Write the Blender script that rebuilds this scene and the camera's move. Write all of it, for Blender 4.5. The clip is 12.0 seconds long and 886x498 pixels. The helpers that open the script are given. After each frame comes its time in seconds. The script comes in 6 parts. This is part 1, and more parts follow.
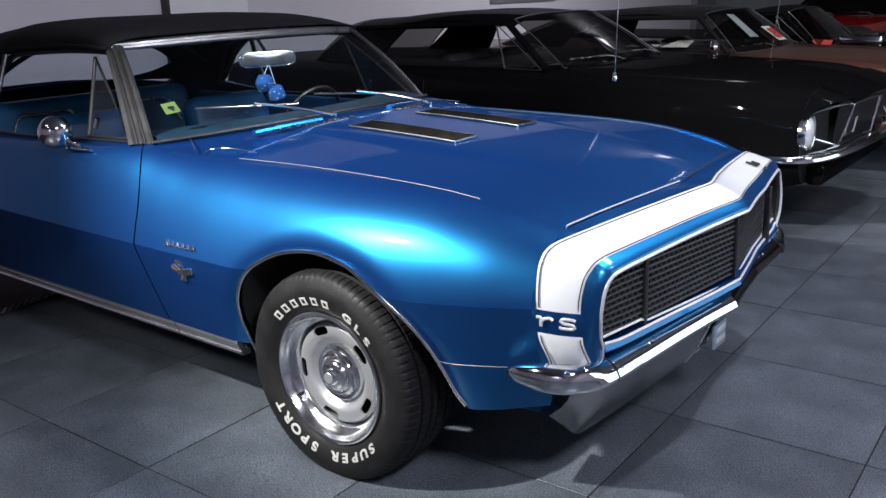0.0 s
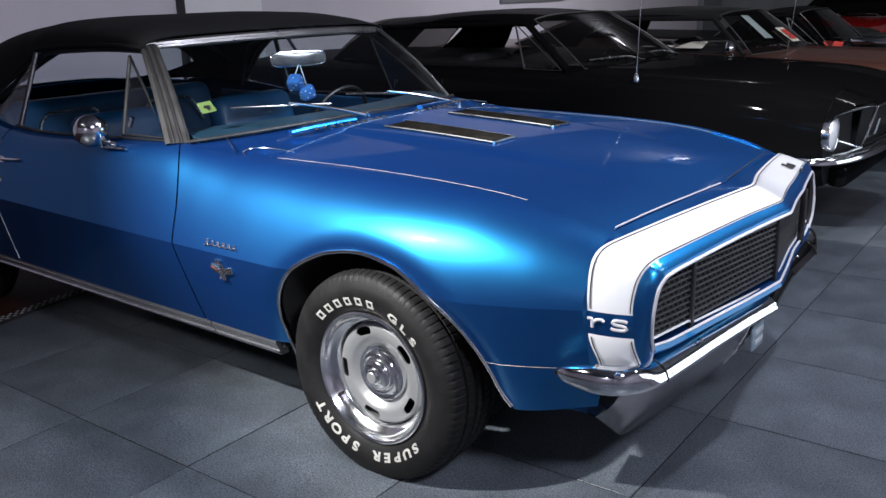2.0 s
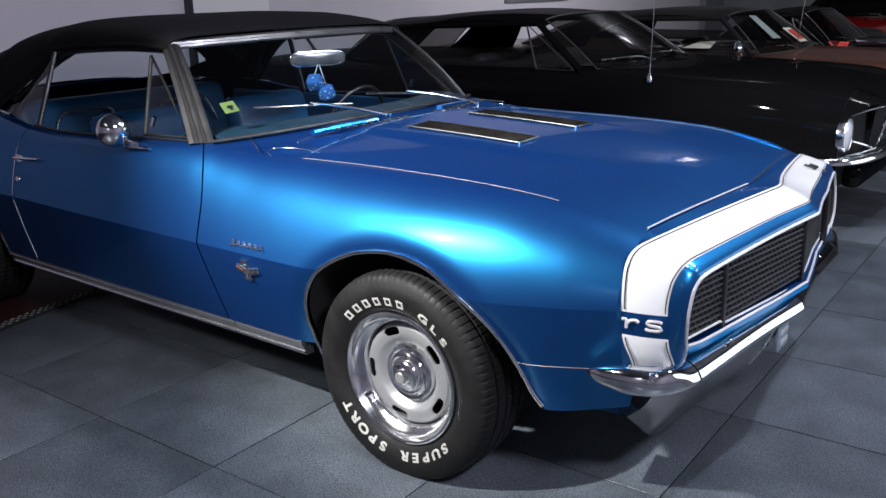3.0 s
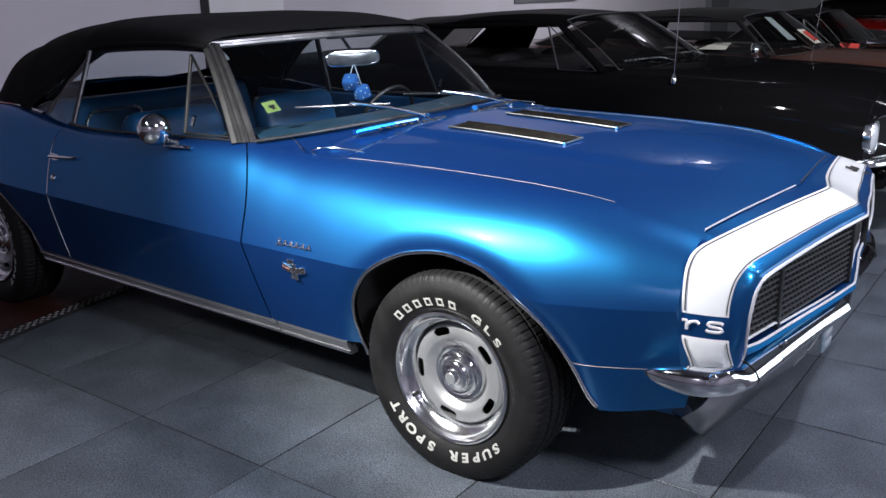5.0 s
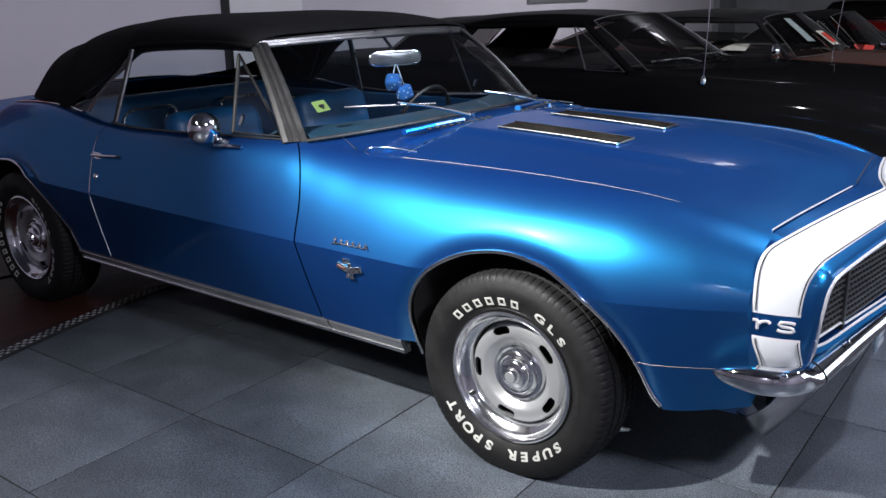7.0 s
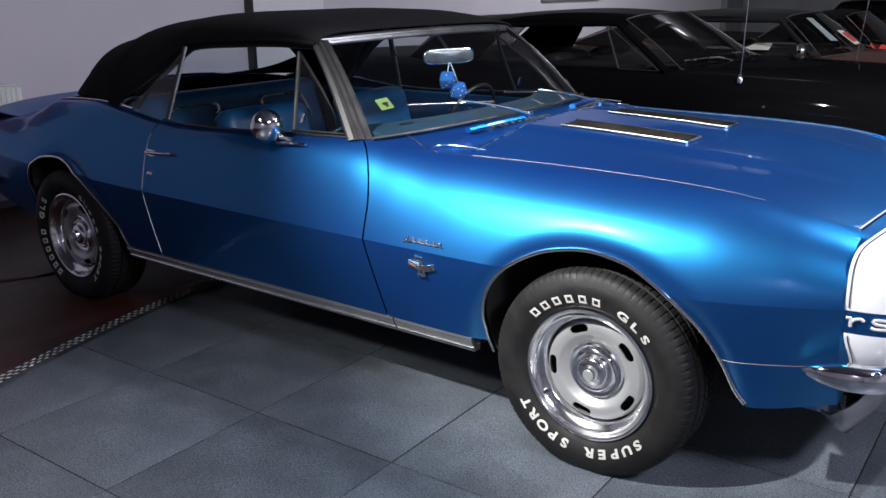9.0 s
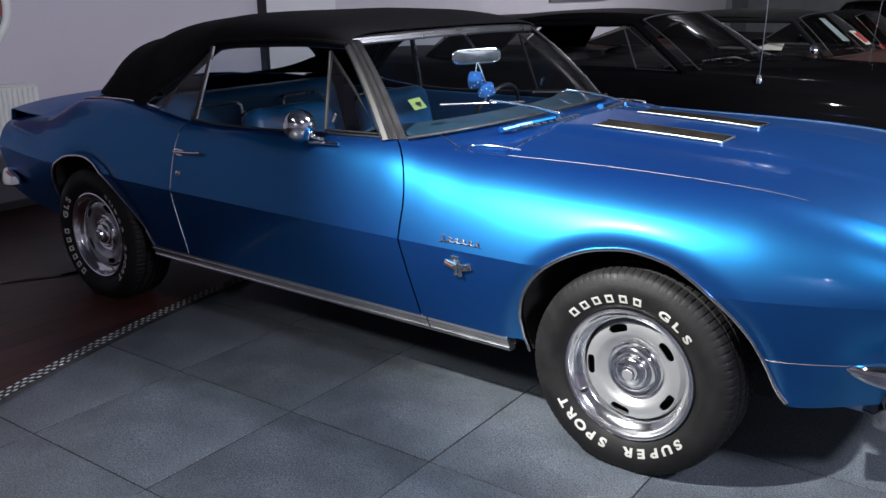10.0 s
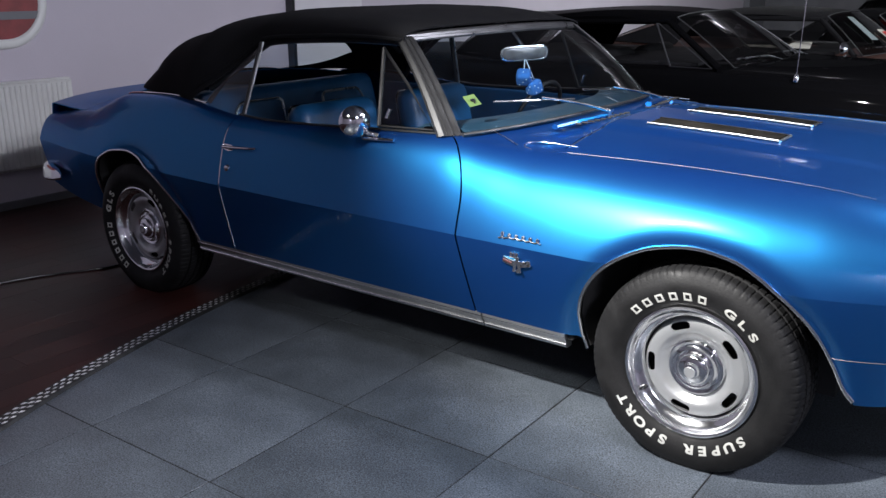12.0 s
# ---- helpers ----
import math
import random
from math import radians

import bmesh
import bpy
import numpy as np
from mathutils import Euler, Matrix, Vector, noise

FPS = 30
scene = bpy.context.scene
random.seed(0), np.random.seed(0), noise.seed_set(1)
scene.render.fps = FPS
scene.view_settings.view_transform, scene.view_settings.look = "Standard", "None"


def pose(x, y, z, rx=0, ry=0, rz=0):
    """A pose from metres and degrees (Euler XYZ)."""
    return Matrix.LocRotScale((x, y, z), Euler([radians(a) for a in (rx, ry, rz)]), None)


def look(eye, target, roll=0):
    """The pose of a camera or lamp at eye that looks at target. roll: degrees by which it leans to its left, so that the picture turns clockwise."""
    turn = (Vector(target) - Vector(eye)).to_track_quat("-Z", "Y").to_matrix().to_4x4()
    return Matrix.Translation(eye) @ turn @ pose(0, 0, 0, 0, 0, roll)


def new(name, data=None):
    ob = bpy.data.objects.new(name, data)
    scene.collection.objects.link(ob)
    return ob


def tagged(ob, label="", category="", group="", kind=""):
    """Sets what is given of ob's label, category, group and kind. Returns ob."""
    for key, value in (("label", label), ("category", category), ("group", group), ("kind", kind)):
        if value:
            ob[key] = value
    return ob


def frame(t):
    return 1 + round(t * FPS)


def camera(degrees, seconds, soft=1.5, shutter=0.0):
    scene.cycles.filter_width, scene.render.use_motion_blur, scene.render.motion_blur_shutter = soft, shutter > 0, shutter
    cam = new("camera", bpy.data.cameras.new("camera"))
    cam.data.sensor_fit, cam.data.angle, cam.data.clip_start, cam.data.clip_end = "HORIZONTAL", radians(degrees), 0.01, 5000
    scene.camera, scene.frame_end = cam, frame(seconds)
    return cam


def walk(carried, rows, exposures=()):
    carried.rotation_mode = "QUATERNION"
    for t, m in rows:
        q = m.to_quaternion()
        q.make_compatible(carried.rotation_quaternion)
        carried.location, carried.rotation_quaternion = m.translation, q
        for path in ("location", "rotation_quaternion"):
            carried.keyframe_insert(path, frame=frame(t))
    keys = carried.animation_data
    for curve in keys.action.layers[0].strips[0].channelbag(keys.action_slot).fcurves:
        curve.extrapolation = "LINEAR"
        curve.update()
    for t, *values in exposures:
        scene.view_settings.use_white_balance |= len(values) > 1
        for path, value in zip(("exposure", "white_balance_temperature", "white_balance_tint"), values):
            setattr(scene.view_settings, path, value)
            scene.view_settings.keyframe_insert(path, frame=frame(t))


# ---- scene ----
cam = camera(53.7, 12.0)
PATH = [
    (0, (1.742, -2.541, 1.397), (0.556, -1.031, 0.835), -1.9),
    (0.5, (1.719, -2.556, 1.398), (0.533, -1.047, 0.836), -1.8),
    (1, (1.692, -2.578, 1.4), (0.507, -1.069, 0.837), -1.8),
    (1.5, (1.667, -2.6, 1.402), (0.483, -1.089, 0.839), -1.7),
    (2, (1.64, -2.625, 1.407), (0.458, -1.114, 0.843), -1.6),
    (2.5, (1.602, -2.651, 1.408), (0.423, -1.137, 0.843), -1.6),
    (3, (1.567, -2.682, 1.413), (0.39, -1.167, 0.847), -1.5),
    (5, (1.441, -2.783, 1.42), (0.271, -1.263, 0.853), -1.2),
    (5.5, (1.406, -2.811, 1.42), (0.237, -1.29, 0.853), -1.2),
    (6, (1.369, -2.842, 1.422), (0.2, -1.321, 0.854), -1.1),
    (6.5, (1.331, -2.871, 1.421), (0.164, -1.349, 0.854), -1.1),
    (7, (1.298, -2.901, 1.424), (0.132, -1.378, 0.857), -1.0),
    (9, (1.098, -3.053, 1.425), (-0.057, -1.522, 0.855), -0.8),
    (9.5, (1.047, -3.094, 1.428), (-0.104, -1.562, 0.857), -0.7),
    (10, (1.001, -3.132, 1.429), (-0.15, -1.599, 0.858), -0.7),
    (10.5, (0.961, -3.164, 1.428), (-0.188, -1.63, 0.855), -0.6),
    (11, (0.915, -3.202, 1.429), (-0.234, -1.669, 0.853), -0.5),
    (11.5, (0.894, -3.228, 1.431), (-0.264, -1.702, 0.854), -0.6),
    (12, (0.869, -3.245, 1.434), (-0.291, -1.722, 0.855), -0.4),
]
walk(cam, [(t, look(eye, target, roll)) for t, eye, target, roll in PATH],
     exposures=[(0.0, -0.12), (3.0, -0.08), (5.5, -0.05), (9.0, 0.06), (12.0, 0.13)])

# world and lamps
world = bpy.data.worlds.new("showroom_world")
scene.world = world
world.use_nodes = True
world.node_tree.nodes["Background"].inputs["Color"].default_value = (0.55, 0.6, 0.75, 1)
world.node_tree.nodes["Background"].inputs["Strength"].default_value = 0.05


def area_lamp(name, place, target, sx, sy, watts, color):
    data = bpy.data.lights.new(name, "AREA")
    data.shape, data.size, data.size_y, data.energy, data.color = "RECTANGLE", sx, sy, watts, color
    ob = new(name, data)
    ob.matrix_world = look(place, target)
    return ob


CEIL = 3.3
WIN_Y, WIN_Z = (2.0, 6.8), (0.75, 2.35)
# daylight in the opening of the showroom window
area_lamp("window_daylight", (4.62, sum(WIN_Y) / 2, sum(WIN_Z) / 2), (0.0, sum(WIN_Y) / 2, sum(WIN_Z) / 2), WIN_Y[1] - WIN_Y[0] - 0.1, WIN_Z[1] - WIN_Z[0] - 0.1, 72, (0.80, 0.90, 1.0))
# unseen ceiling lamps, added as fill for the floor, walls and far cars
LAMPS = [
    # place, target, size, watts
    ((3.0, 2.0, CEIL - 0.12), (0.9, -0.2, 0.3), 0.8, 0.8, 34),
    ((2.4, -6.4, CEIL - 0.12), (2.4, -7.0, 1.2), 0.3, 0.3, 40),
    ((1.6, 0.5, CEIL - 0.12), (-4.9, 1.6, 1.3), 0.25, 0.25, 150),
    ((0.9, 4.2, CEIL - 0.12), (-0.6, 7.6, 0.4), 0.3, 0.3, 85),
    ((-1.6, 7.2, CEIL - 0.12), (-4.9, 8.6, 1.1), 0.3, 0.3, 130),
    ((3.0, -2.1, CEIL - 0.12), (0.9, -0.8, 0.0), 0.7, 0.7, 185),
    ((1.5, 1.7, CEIL - 0.12), (1.5, 0.1, 0.0), 0.8, 0.8, 60),
]
for place, target, sx, sy, watts in LAMPS:
    area_lamp("ceiling_lamp_light", place, target, sx, sy, watts, (0.86, 0.87, 1.0) if place[0] > 1.45 else (0.93, 0.96, 1.0))
# spotlight on the track above the passenger side, aimed at the front wing
SPOT = (-1.17, -3.15, 2.95)
# the second beam is an unseen flood, added to brighten the floor
FLOODS = [(SPOT, (-0.32, -0.70, 1.07), 2350, 41, 0.05), ((-0.1, -4.3, 3.0), (-0.9, -1.7, 0.0), 540, 36, 0.2)]
for place, target, watts, cone, soft in FLOODS:
    data = bpy.data.lights.new("spotlight_beam", "SPOT")
    data.energy, data.spot_size, data.spot_blend, data.shadow_soft_size, data.color = watts, radians(cone), 1.0, soft, (1.0, 0.98, 0.96)
    new("spotlight_beam", data).matrix_world = look(place, target)

# ---- mesh tools ----
def principled(name):
    m = bpy.data.materials.new(name)
    m.use_nodes = True
    return m, m.node_tree, m.node_tree.nodes["Principled BSDF"]


def surface(name, color, rough=0.5, metal=0.0, vary=0.15, scale=8.0, fine=0.0, fine_scale=180.0, bump=0.0, coat=0.0,
            coat_rough=0.04, rough_vary=0.08, ior=1.5, island=0.0, spec=0.5):
    """A node material: base colour with cloudy and fine variation, uneven gloss and a fine relief."""
    m, tree, bsdf = principled(name)
    n, link = tree.nodes, tree.links.new
    co = n.new("ShaderNodeTexCoord")
    big, small = n.new("ShaderNodeTexNoise"), n.new("ShaderNodeTexNoise")
    big.inputs["Scale"].default_value, big.inputs["Detail"].default_value = scale, 4
    small.inputs["Scale"].default_value, small.inputs["Detail"].default_value = fine_scale, 3
    link(co.outputs["Object"], big.inputs["Vector"])
    link(co.outputs["Object"], small.inputs["Vector"])
    a = n.new("ShaderNodeMapRange")
    a.inputs["From Min"].default_value, a.inputs["From Max"].default_value = 0.3, 0.7
    a.inputs["To Min"].default_value, a.inputs["To Max"].default_value = 1 - vary, 1 + vary
    link(big.outputs["Fac"], a.inputs["Value"])
    b = n.new("ShaderNodeMapRange")
    b.inputs["From Min"].default_value, b.inputs["From Max"].default_value = 0.3, 0.7
    b.inputs["To Min"].default_value, b.inputs["To Max"].default_value = 1 - fine, 1 + fine
    link(small.outputs["Fac"], b.inputs["Value"])
    mul = n.new("ShaderNodeMath")
    mul.operation = "MULTIPLY"
    link(a.outputs["Result"], mul.inputs[0])
    link(b.outputs["Result"], mul.inputs[1])
    last = mul.outputs[0]
    if island:
        info = n.new("ShaderNodeObjectInfo")
        c = n.new("ShaderNodeMapRange")
        c.inputs["To Min"].default_value, c.inputs["To Max"].default_value = 1 - island, 1 + island
        link(info.outputs["Random"], c.inputs["Value"])
        more = n.new("ShaderNodeMath")
        more.operation = "MULTIPLY"
        link(last, more.inputs[0])
        link(c.outputs["Result"], more.inputs[1])
        last = more.outputs[0]
    tint = n.new("ShaderNodeVectorMath")
    tint.operation = "SCALE"
    tint.inputs[0].default_value = color[:3]
    link(last, tint.inputs["Scale"])
    link(tint.outputs["Vector"], bsdf.inputs["Base Color"])
    r = n.new("ShaderNodeMapRange")
    r.inputs["From Min"].default_value, r.inputs["From Max"].default_value = 0.3, 0.7
    r.inputs["To Min"].default_value = max(0.0, rough - rough_vary * rough)
    r.inputs["To Max"].default_value = min(1.0, rough + rough_vary * rough)
    link(big.outputs["Fac"], r.inputs["Value"])
    link(r.outputs["Result"], bsdf.inputs["Roughness"])
    bsdf.inputs["Metallic"].default_value = metal
    bsdf.inputs["IOR"].default_value = ior
    bsdf.inputs["Specular IOR Level"].default_value = spec
    bsdf.inputs["Coat Weight"].default_value = coat
    bsdf.inputs["Coat Roughness"].default_value = coat_rough
    if bump:
        bp = n.new("ShaderNodeBump")
        bp.inputs["Strength"].default_value, bp.inputs["Distance"].default_value = bump, 0.002
        link(small.outputs["Fac"], bp.inputs["Height"])
        link(bp.outputs["Normal"], bsdf.inputs["Normal"])
    return m


def glass(name, color=(0.85, 0.95, 0.95), clear=0.9, sheen=0.03):
    """Thin pane: mostly see-through, with a mirror sheen that grows at a grazing view."""
    m = bpy.data.materials.new(name)
    m.use_nodes = True
    n, link = m.node_tree.nodes, m.node_tree.links.new
    n.clear()
    out, mix = n.new("ShaderNodeOutputMaterial"), n.new("ShaderNodeMixShader")
    see, gloss, face = n.new("ShaderNodeBsdfTransparent"), n.new("ShaderNodeBsdfGlossy"), n.new("ShaderNodeLayerWeight")
    steep, fr = n.new("ShaderNodeMath"), n.new("ShaderNodeMath")
    steep.operation, steep.inputs[1].default_value = "POWER", 4.5
    fr.operation, fr.inputs[1].default_value, fr.inputs[2].default_value = "MULTIPLY_ADD", 0.9, sheen
    link(face.outputs["Facing"], steep.inputs[0])
    link(steep.outputs[0], fr.inputs[0])
    see.inputs["Color"].default_value = (*[c * clear for c in color], 1)
    gloss.inputs["Roughness"].default_value = 0.01
    link(fr.outputs[0], mix.inputs["Fac"])
    link(see.outputs[0], mix.inputs[1])
    link(gloss.outputs[0], mix.inputs[2])
    link(mix.outputs[0], out.inputs["Surface"])
    return m


def pchip(xs, ys):
    """A smooth curve through given points that never overshoots."""
    xs, ys = np.array(xs, float), np.array(ys, float)
    h, d = np.diff(xs), np.diff(ys) / np.diff(xs)
    m = np.zeros(len(xs))
    m[0], m[-1] = d[0], d[-1]
    for i in range(1, len(xs) - 1):
        if d[i - 1] * d[i] > 0:
            w1, w2 = 2 * h[i] + h[i - 1], h[i] + 2 * h[i - 1]
            m[i] = (w1 + w2) / (w1 / d[i - 1] + w2 / d[i])

    def f(x):
        x = min(max(x, xs[0]), xs[-1])
        i = min(max(int(np.searchsorted(xs, x)) - 1, 0), len(xs) - 2)
        t = (x - xs[i]) / h[i]
        return float(ys[i] * (1 + 2 * t) * (1 - t) ** 2 + h[i] * m[i] * t * (1 - t) ** 2
                     + ys[i + 1] * t * t * (3 - 2 * t) + h[i] * m[i + 1] * t * t * (t - 1))
    return f


def smooth_line(points, n):
    """n + 1 points evenly spread on a smooth line through the given ones."""
    p = [np.array(q, float) for q in points]
    s = [0.0]
    for a, b in zip(p, p[1:]):
        s.append(s[-1] + max(float(np.linalg.norm(b - a)), 1e-6))
    fs = [pchip(s, [q[k] for q in p]) for k in range(len(p[0]))]
    return [tuple(f(s[-1] * i / n) for f in fs) for i in range(n + 1)]


def nose_set(x, y, z):
    """The driver's side of the blue car's nose sits a little further back."""
    lean = 0.22 * (min(max(z, 0.5), 0.735) - 0.63) * min(1.0, max(0.0, (y - 0.35) / 0.35)) * min(1.0, max(0.0, (0.80 - z) / 0.05))
    return (x - (0.055 * y + lean) * min(1.0, max(0.0, (x - 0.55) / 0.2)), y, z)


def mesh_part(name, verts, faces, material, parent=None, label="", sharp=30.0, thick=0.0, outward=None, mirror=False):
    """One mesh object from points and faces. outward: a point inside, from which the faces look away."""
    if mirror:
        verts = [nose_set(x, -y, z) if parent is car else (x, -y, z) for x, y, z in verts]
        faces = [tuple(reversed(f)) for f in faces]
        if outward:
            outward = (outward[0], -outward[1], outward[2])
    me = bpy.data.meshes.new(name)
    bm = bmesh.new()
    vs = [bm.verts.new(v) for v in verts]
    for f in faces:
        if len(set(f)) > 2:
            try:
                bm.faces.new([vs[i] for i in f])
            except ValueError:
                pass
    bmesh.ops.remove_doubles(bm, verts=bm.verts, dist=2e-5)
    if outward is None:
        bmesh.ops.recalc_face_normals(bm, faces=bm.faces)
    else:
        bm.normal_update()
        c = Vector(outward)
        if sum(f.normal.dot(f.calc_center_median() - c) * f.calc_area() for f in bm.faces) < 0:
            bmesh.ops.reverse_faces(bm, faces=bm.faces)
    if thick:
        shell(bm, thick)
    return finish(name, bm, me, material, parent, label, sharp)


def shell(bm, thick):
    """Give a sheet its thickness inwards, with square rims."""
    bm.normal_update()
    faces = list(bm.faces)
    rims = [(l.vert, l.link_loop_next.vert) for f in faces for l in f.loops if l.edge.is_boundary]
    inner = {v: bm.verts.new(v.co - v.normal * thick) for v in list(bm.verts)}
    for f in faces:
        bm.faces.new([inner[v] for v in reversed(f.verts)])
    for a, b in rims:
        bm.faces.new((b, a, inner[a], inner[b]))


def finish(name, bm, me, material, parent, label, sharp=30.0):
    for f in bm.faces:
        f.smooth = True
    bm.to_mesh(me)
    bm.free()
    me.materials.append(material)
    me.set_sharp_from_angle(angle=radians(sharp))
    ob = new(name, me)
    ob.parent = parent
    if label:
        ob["label"] = label
    return ob


def part(name, bm, material, parent=None, label="", sharp=30.0):
    bmesh.ops.recalc_face_normals(bm, faces=bm.faces)
    return finish(name, bm, bpy.data.meshes.new(name), material, parent, label, sharp)


def grid(rows):
    """Points and quads of rows of equal length."""
    k = len(rows[0])
    verts = [tuple(p) for row in rows for p in row]
    faces = [(i * k + j, i * k + j + 1, (i + 1) * k + j + 1, (i + 1) * k + j) for i in range(len(rows) - 1) for j in range(k - 1)]
    return verts, faces


def tube(points, radius, sides=8, closed=False, flat=1.0, up=(0, 0, 1)):
    """Points and faces of a rod along a line; flat squeezes it along up. radius may be a list."""
    p = [np.array(q, float) for q in points]
    n = len(p)
    verts, faces = [], []
    for i in range(n):
        a, b = (p[i - 1], p[(i + 1) % n]) if closed else (p[max(i - 1, 0)], p[min(i + 1, n - 1)])
        d = b - a
        d = d / max(np.linalg.norm(d), 1e-9)
        u = np.array(up, float)
        s = np.cross(d, u)
        if np.linalg.norm(s) < 1e-3:
            s = np.cross(d, np.array((1.0, 0.3, 0)))
        s /= np.linalg.norm(s)
        u = np.cross(s, d)
        r = radius[i] if isinstance(radius, (list, tuple)) else radius
        for k in range(sides):
            w = 2 * math.pi * k / sides
            verts.append(tuple(p[i] + r * (math.cos(w) * s + flat * math.sin(w) * u)))
    for i in range(n if closed else n - 1):
        for k in range(sides):
            a, b = i * sides, ((i + 1) % n) * sides
            faces.append((a + k, a + (k + 1) % sides, b + (k + 1) % sides, b + k))
    if not closed:
        faces.append(tuple(range(sides)))
        faces.append(tuple(reversed(range((n - 1) * sides, n * sides))))
    return verts, faces


def rod(name, points, radius, material, parent=None, label="", sides=8, closed=False, flat=1.0, mirror=False, up=(0, 0, 1)):
    v, f = tube(points, radius, sides, closed, flat, up)
    return mesh_part(name, v, f, material, parent, label, mirror=mirror, sharp=40)


def sweep(path, profile, closed_profile=True, caps=True):
    """A profile (out, up) swept along a level path of (x, y, z), out to the path's right-hand normal in plan."""
    p = [np.array(q, float) for q in path]
    rows = []
    for i in range(len(p)):
        d = p[min(i + 1, len(p) - 1)] - p[max(i - 1, 0)]
        o = np.array((d[1], -d[0], 0.0))
        o /= max(np.linalg.norm(o), 1e-9)
        rows.append([tuple(p[i] + o * a + np.array((0, 0, b))) for a, b in profile])
    k = len(profile)
    verts = [q for r in rows for q in r]
    faces = []
    for i in range(len(rows) - 1):
        for j in range(k if closed_profile else k - 1):
            faces.append((i * k + j, i * k + (j + 1) % k, (i + 1) * k + (j + 1) % k, (i + 1) * k + j))
    if caps and closed_profile:
        faces.append(tuple(range(k)))
        faces.append(tuple(reversed(range((len(rows) - 1) * k, len(rows) * k))))
    return verts, faces


def lathe(profile, n=64, axis="y"):
    """Turned shape: profile of (radius, along)."""
    k = len(profile)
    verts, faces = [], []
    for i in range(n):
        c, s = math.cos(2 * math.pi * i / n), math.sin(2 * math.pi * i / n)
        for r, a in profile:
            verts.append({"y": (r * c, a, r * s), "z": (r * c, r * s, a), "x": (a, r * c, r * s)}[axis])
    for i in range(n):
        for j in range(k - 1):
            a, b = i * k + j, ((i + 1) % n) * k + j
            faces.append((a, a + 1, b + 1, b))
    return verts, faces


def add_box(bm, center, size, bevel=0.0, turn=None, segments=2):
    made = bmesh.ops.create_cube(bm, size=1.0)["verts"]
    m = Matrix.Translation(center) @ (turn or Matrix.Identity(4)) @ Matrix.Diagonal((*size, 1))
    bmesh.ops.transform(bm, matrix=m, verts=made)
    if bevel:
        edges = list({e for v in made for e in v.link_edges})
        bmesh.ops.bevel(bm, geom=edges, offset=bevel, segments=segments, affect="EDGES", profile=0.5)


def box_part(name, center, size, material, parent=None, label="", bevel=0.004, turn=None, segments=2):
    bm = bmesh.new()
    add_box(bm, center, size, bevel, turn, segments)
    return part(name, bm, material, parent, label)


def thing(name, place, label, category, group="", kind=""):
    ob = new(name)
    ob.location = place
    ob.empty_display_size = 0.1
    return tagged(ob, label, category, group, kind)


def under(ob, parent):
    """Hang a part on its thing without moving it."""
    ob.parent = parent
    ob.matrix_parent_inverse = Matrix.Translation(parent.location).inverted()
    return ob


def letters(text, size, depth, bold=0.0):
    """Points and faces of one piece of built-in lettering, centred, in the x-y plane."""
    cu = bpy.data.curves.new("lettering", "FONT")
    cu.body, cu.size, cu.extrude, cu.align_x, cu.align_y, cu.offset = text, size, depth, "CENTER", "CENTER", bold
    ob = bpy.data.objects.new("lettering", cu)
    scene.collection.objects.link(ob)
    me = bpy.data.meshes.new_from_object(ob.evaluated_get(bpy.context.evaluated_depsgraph_get()))
    v = [tuple(q.co) for q in me.vertices]
    f = [tuple(q.vertices) for q in me.polygons]
    bpy.data.objects.remove(ob)
    bpy.data.curves.remove(cu)
    bpy.data.meshes.remove(me)
    return v, f


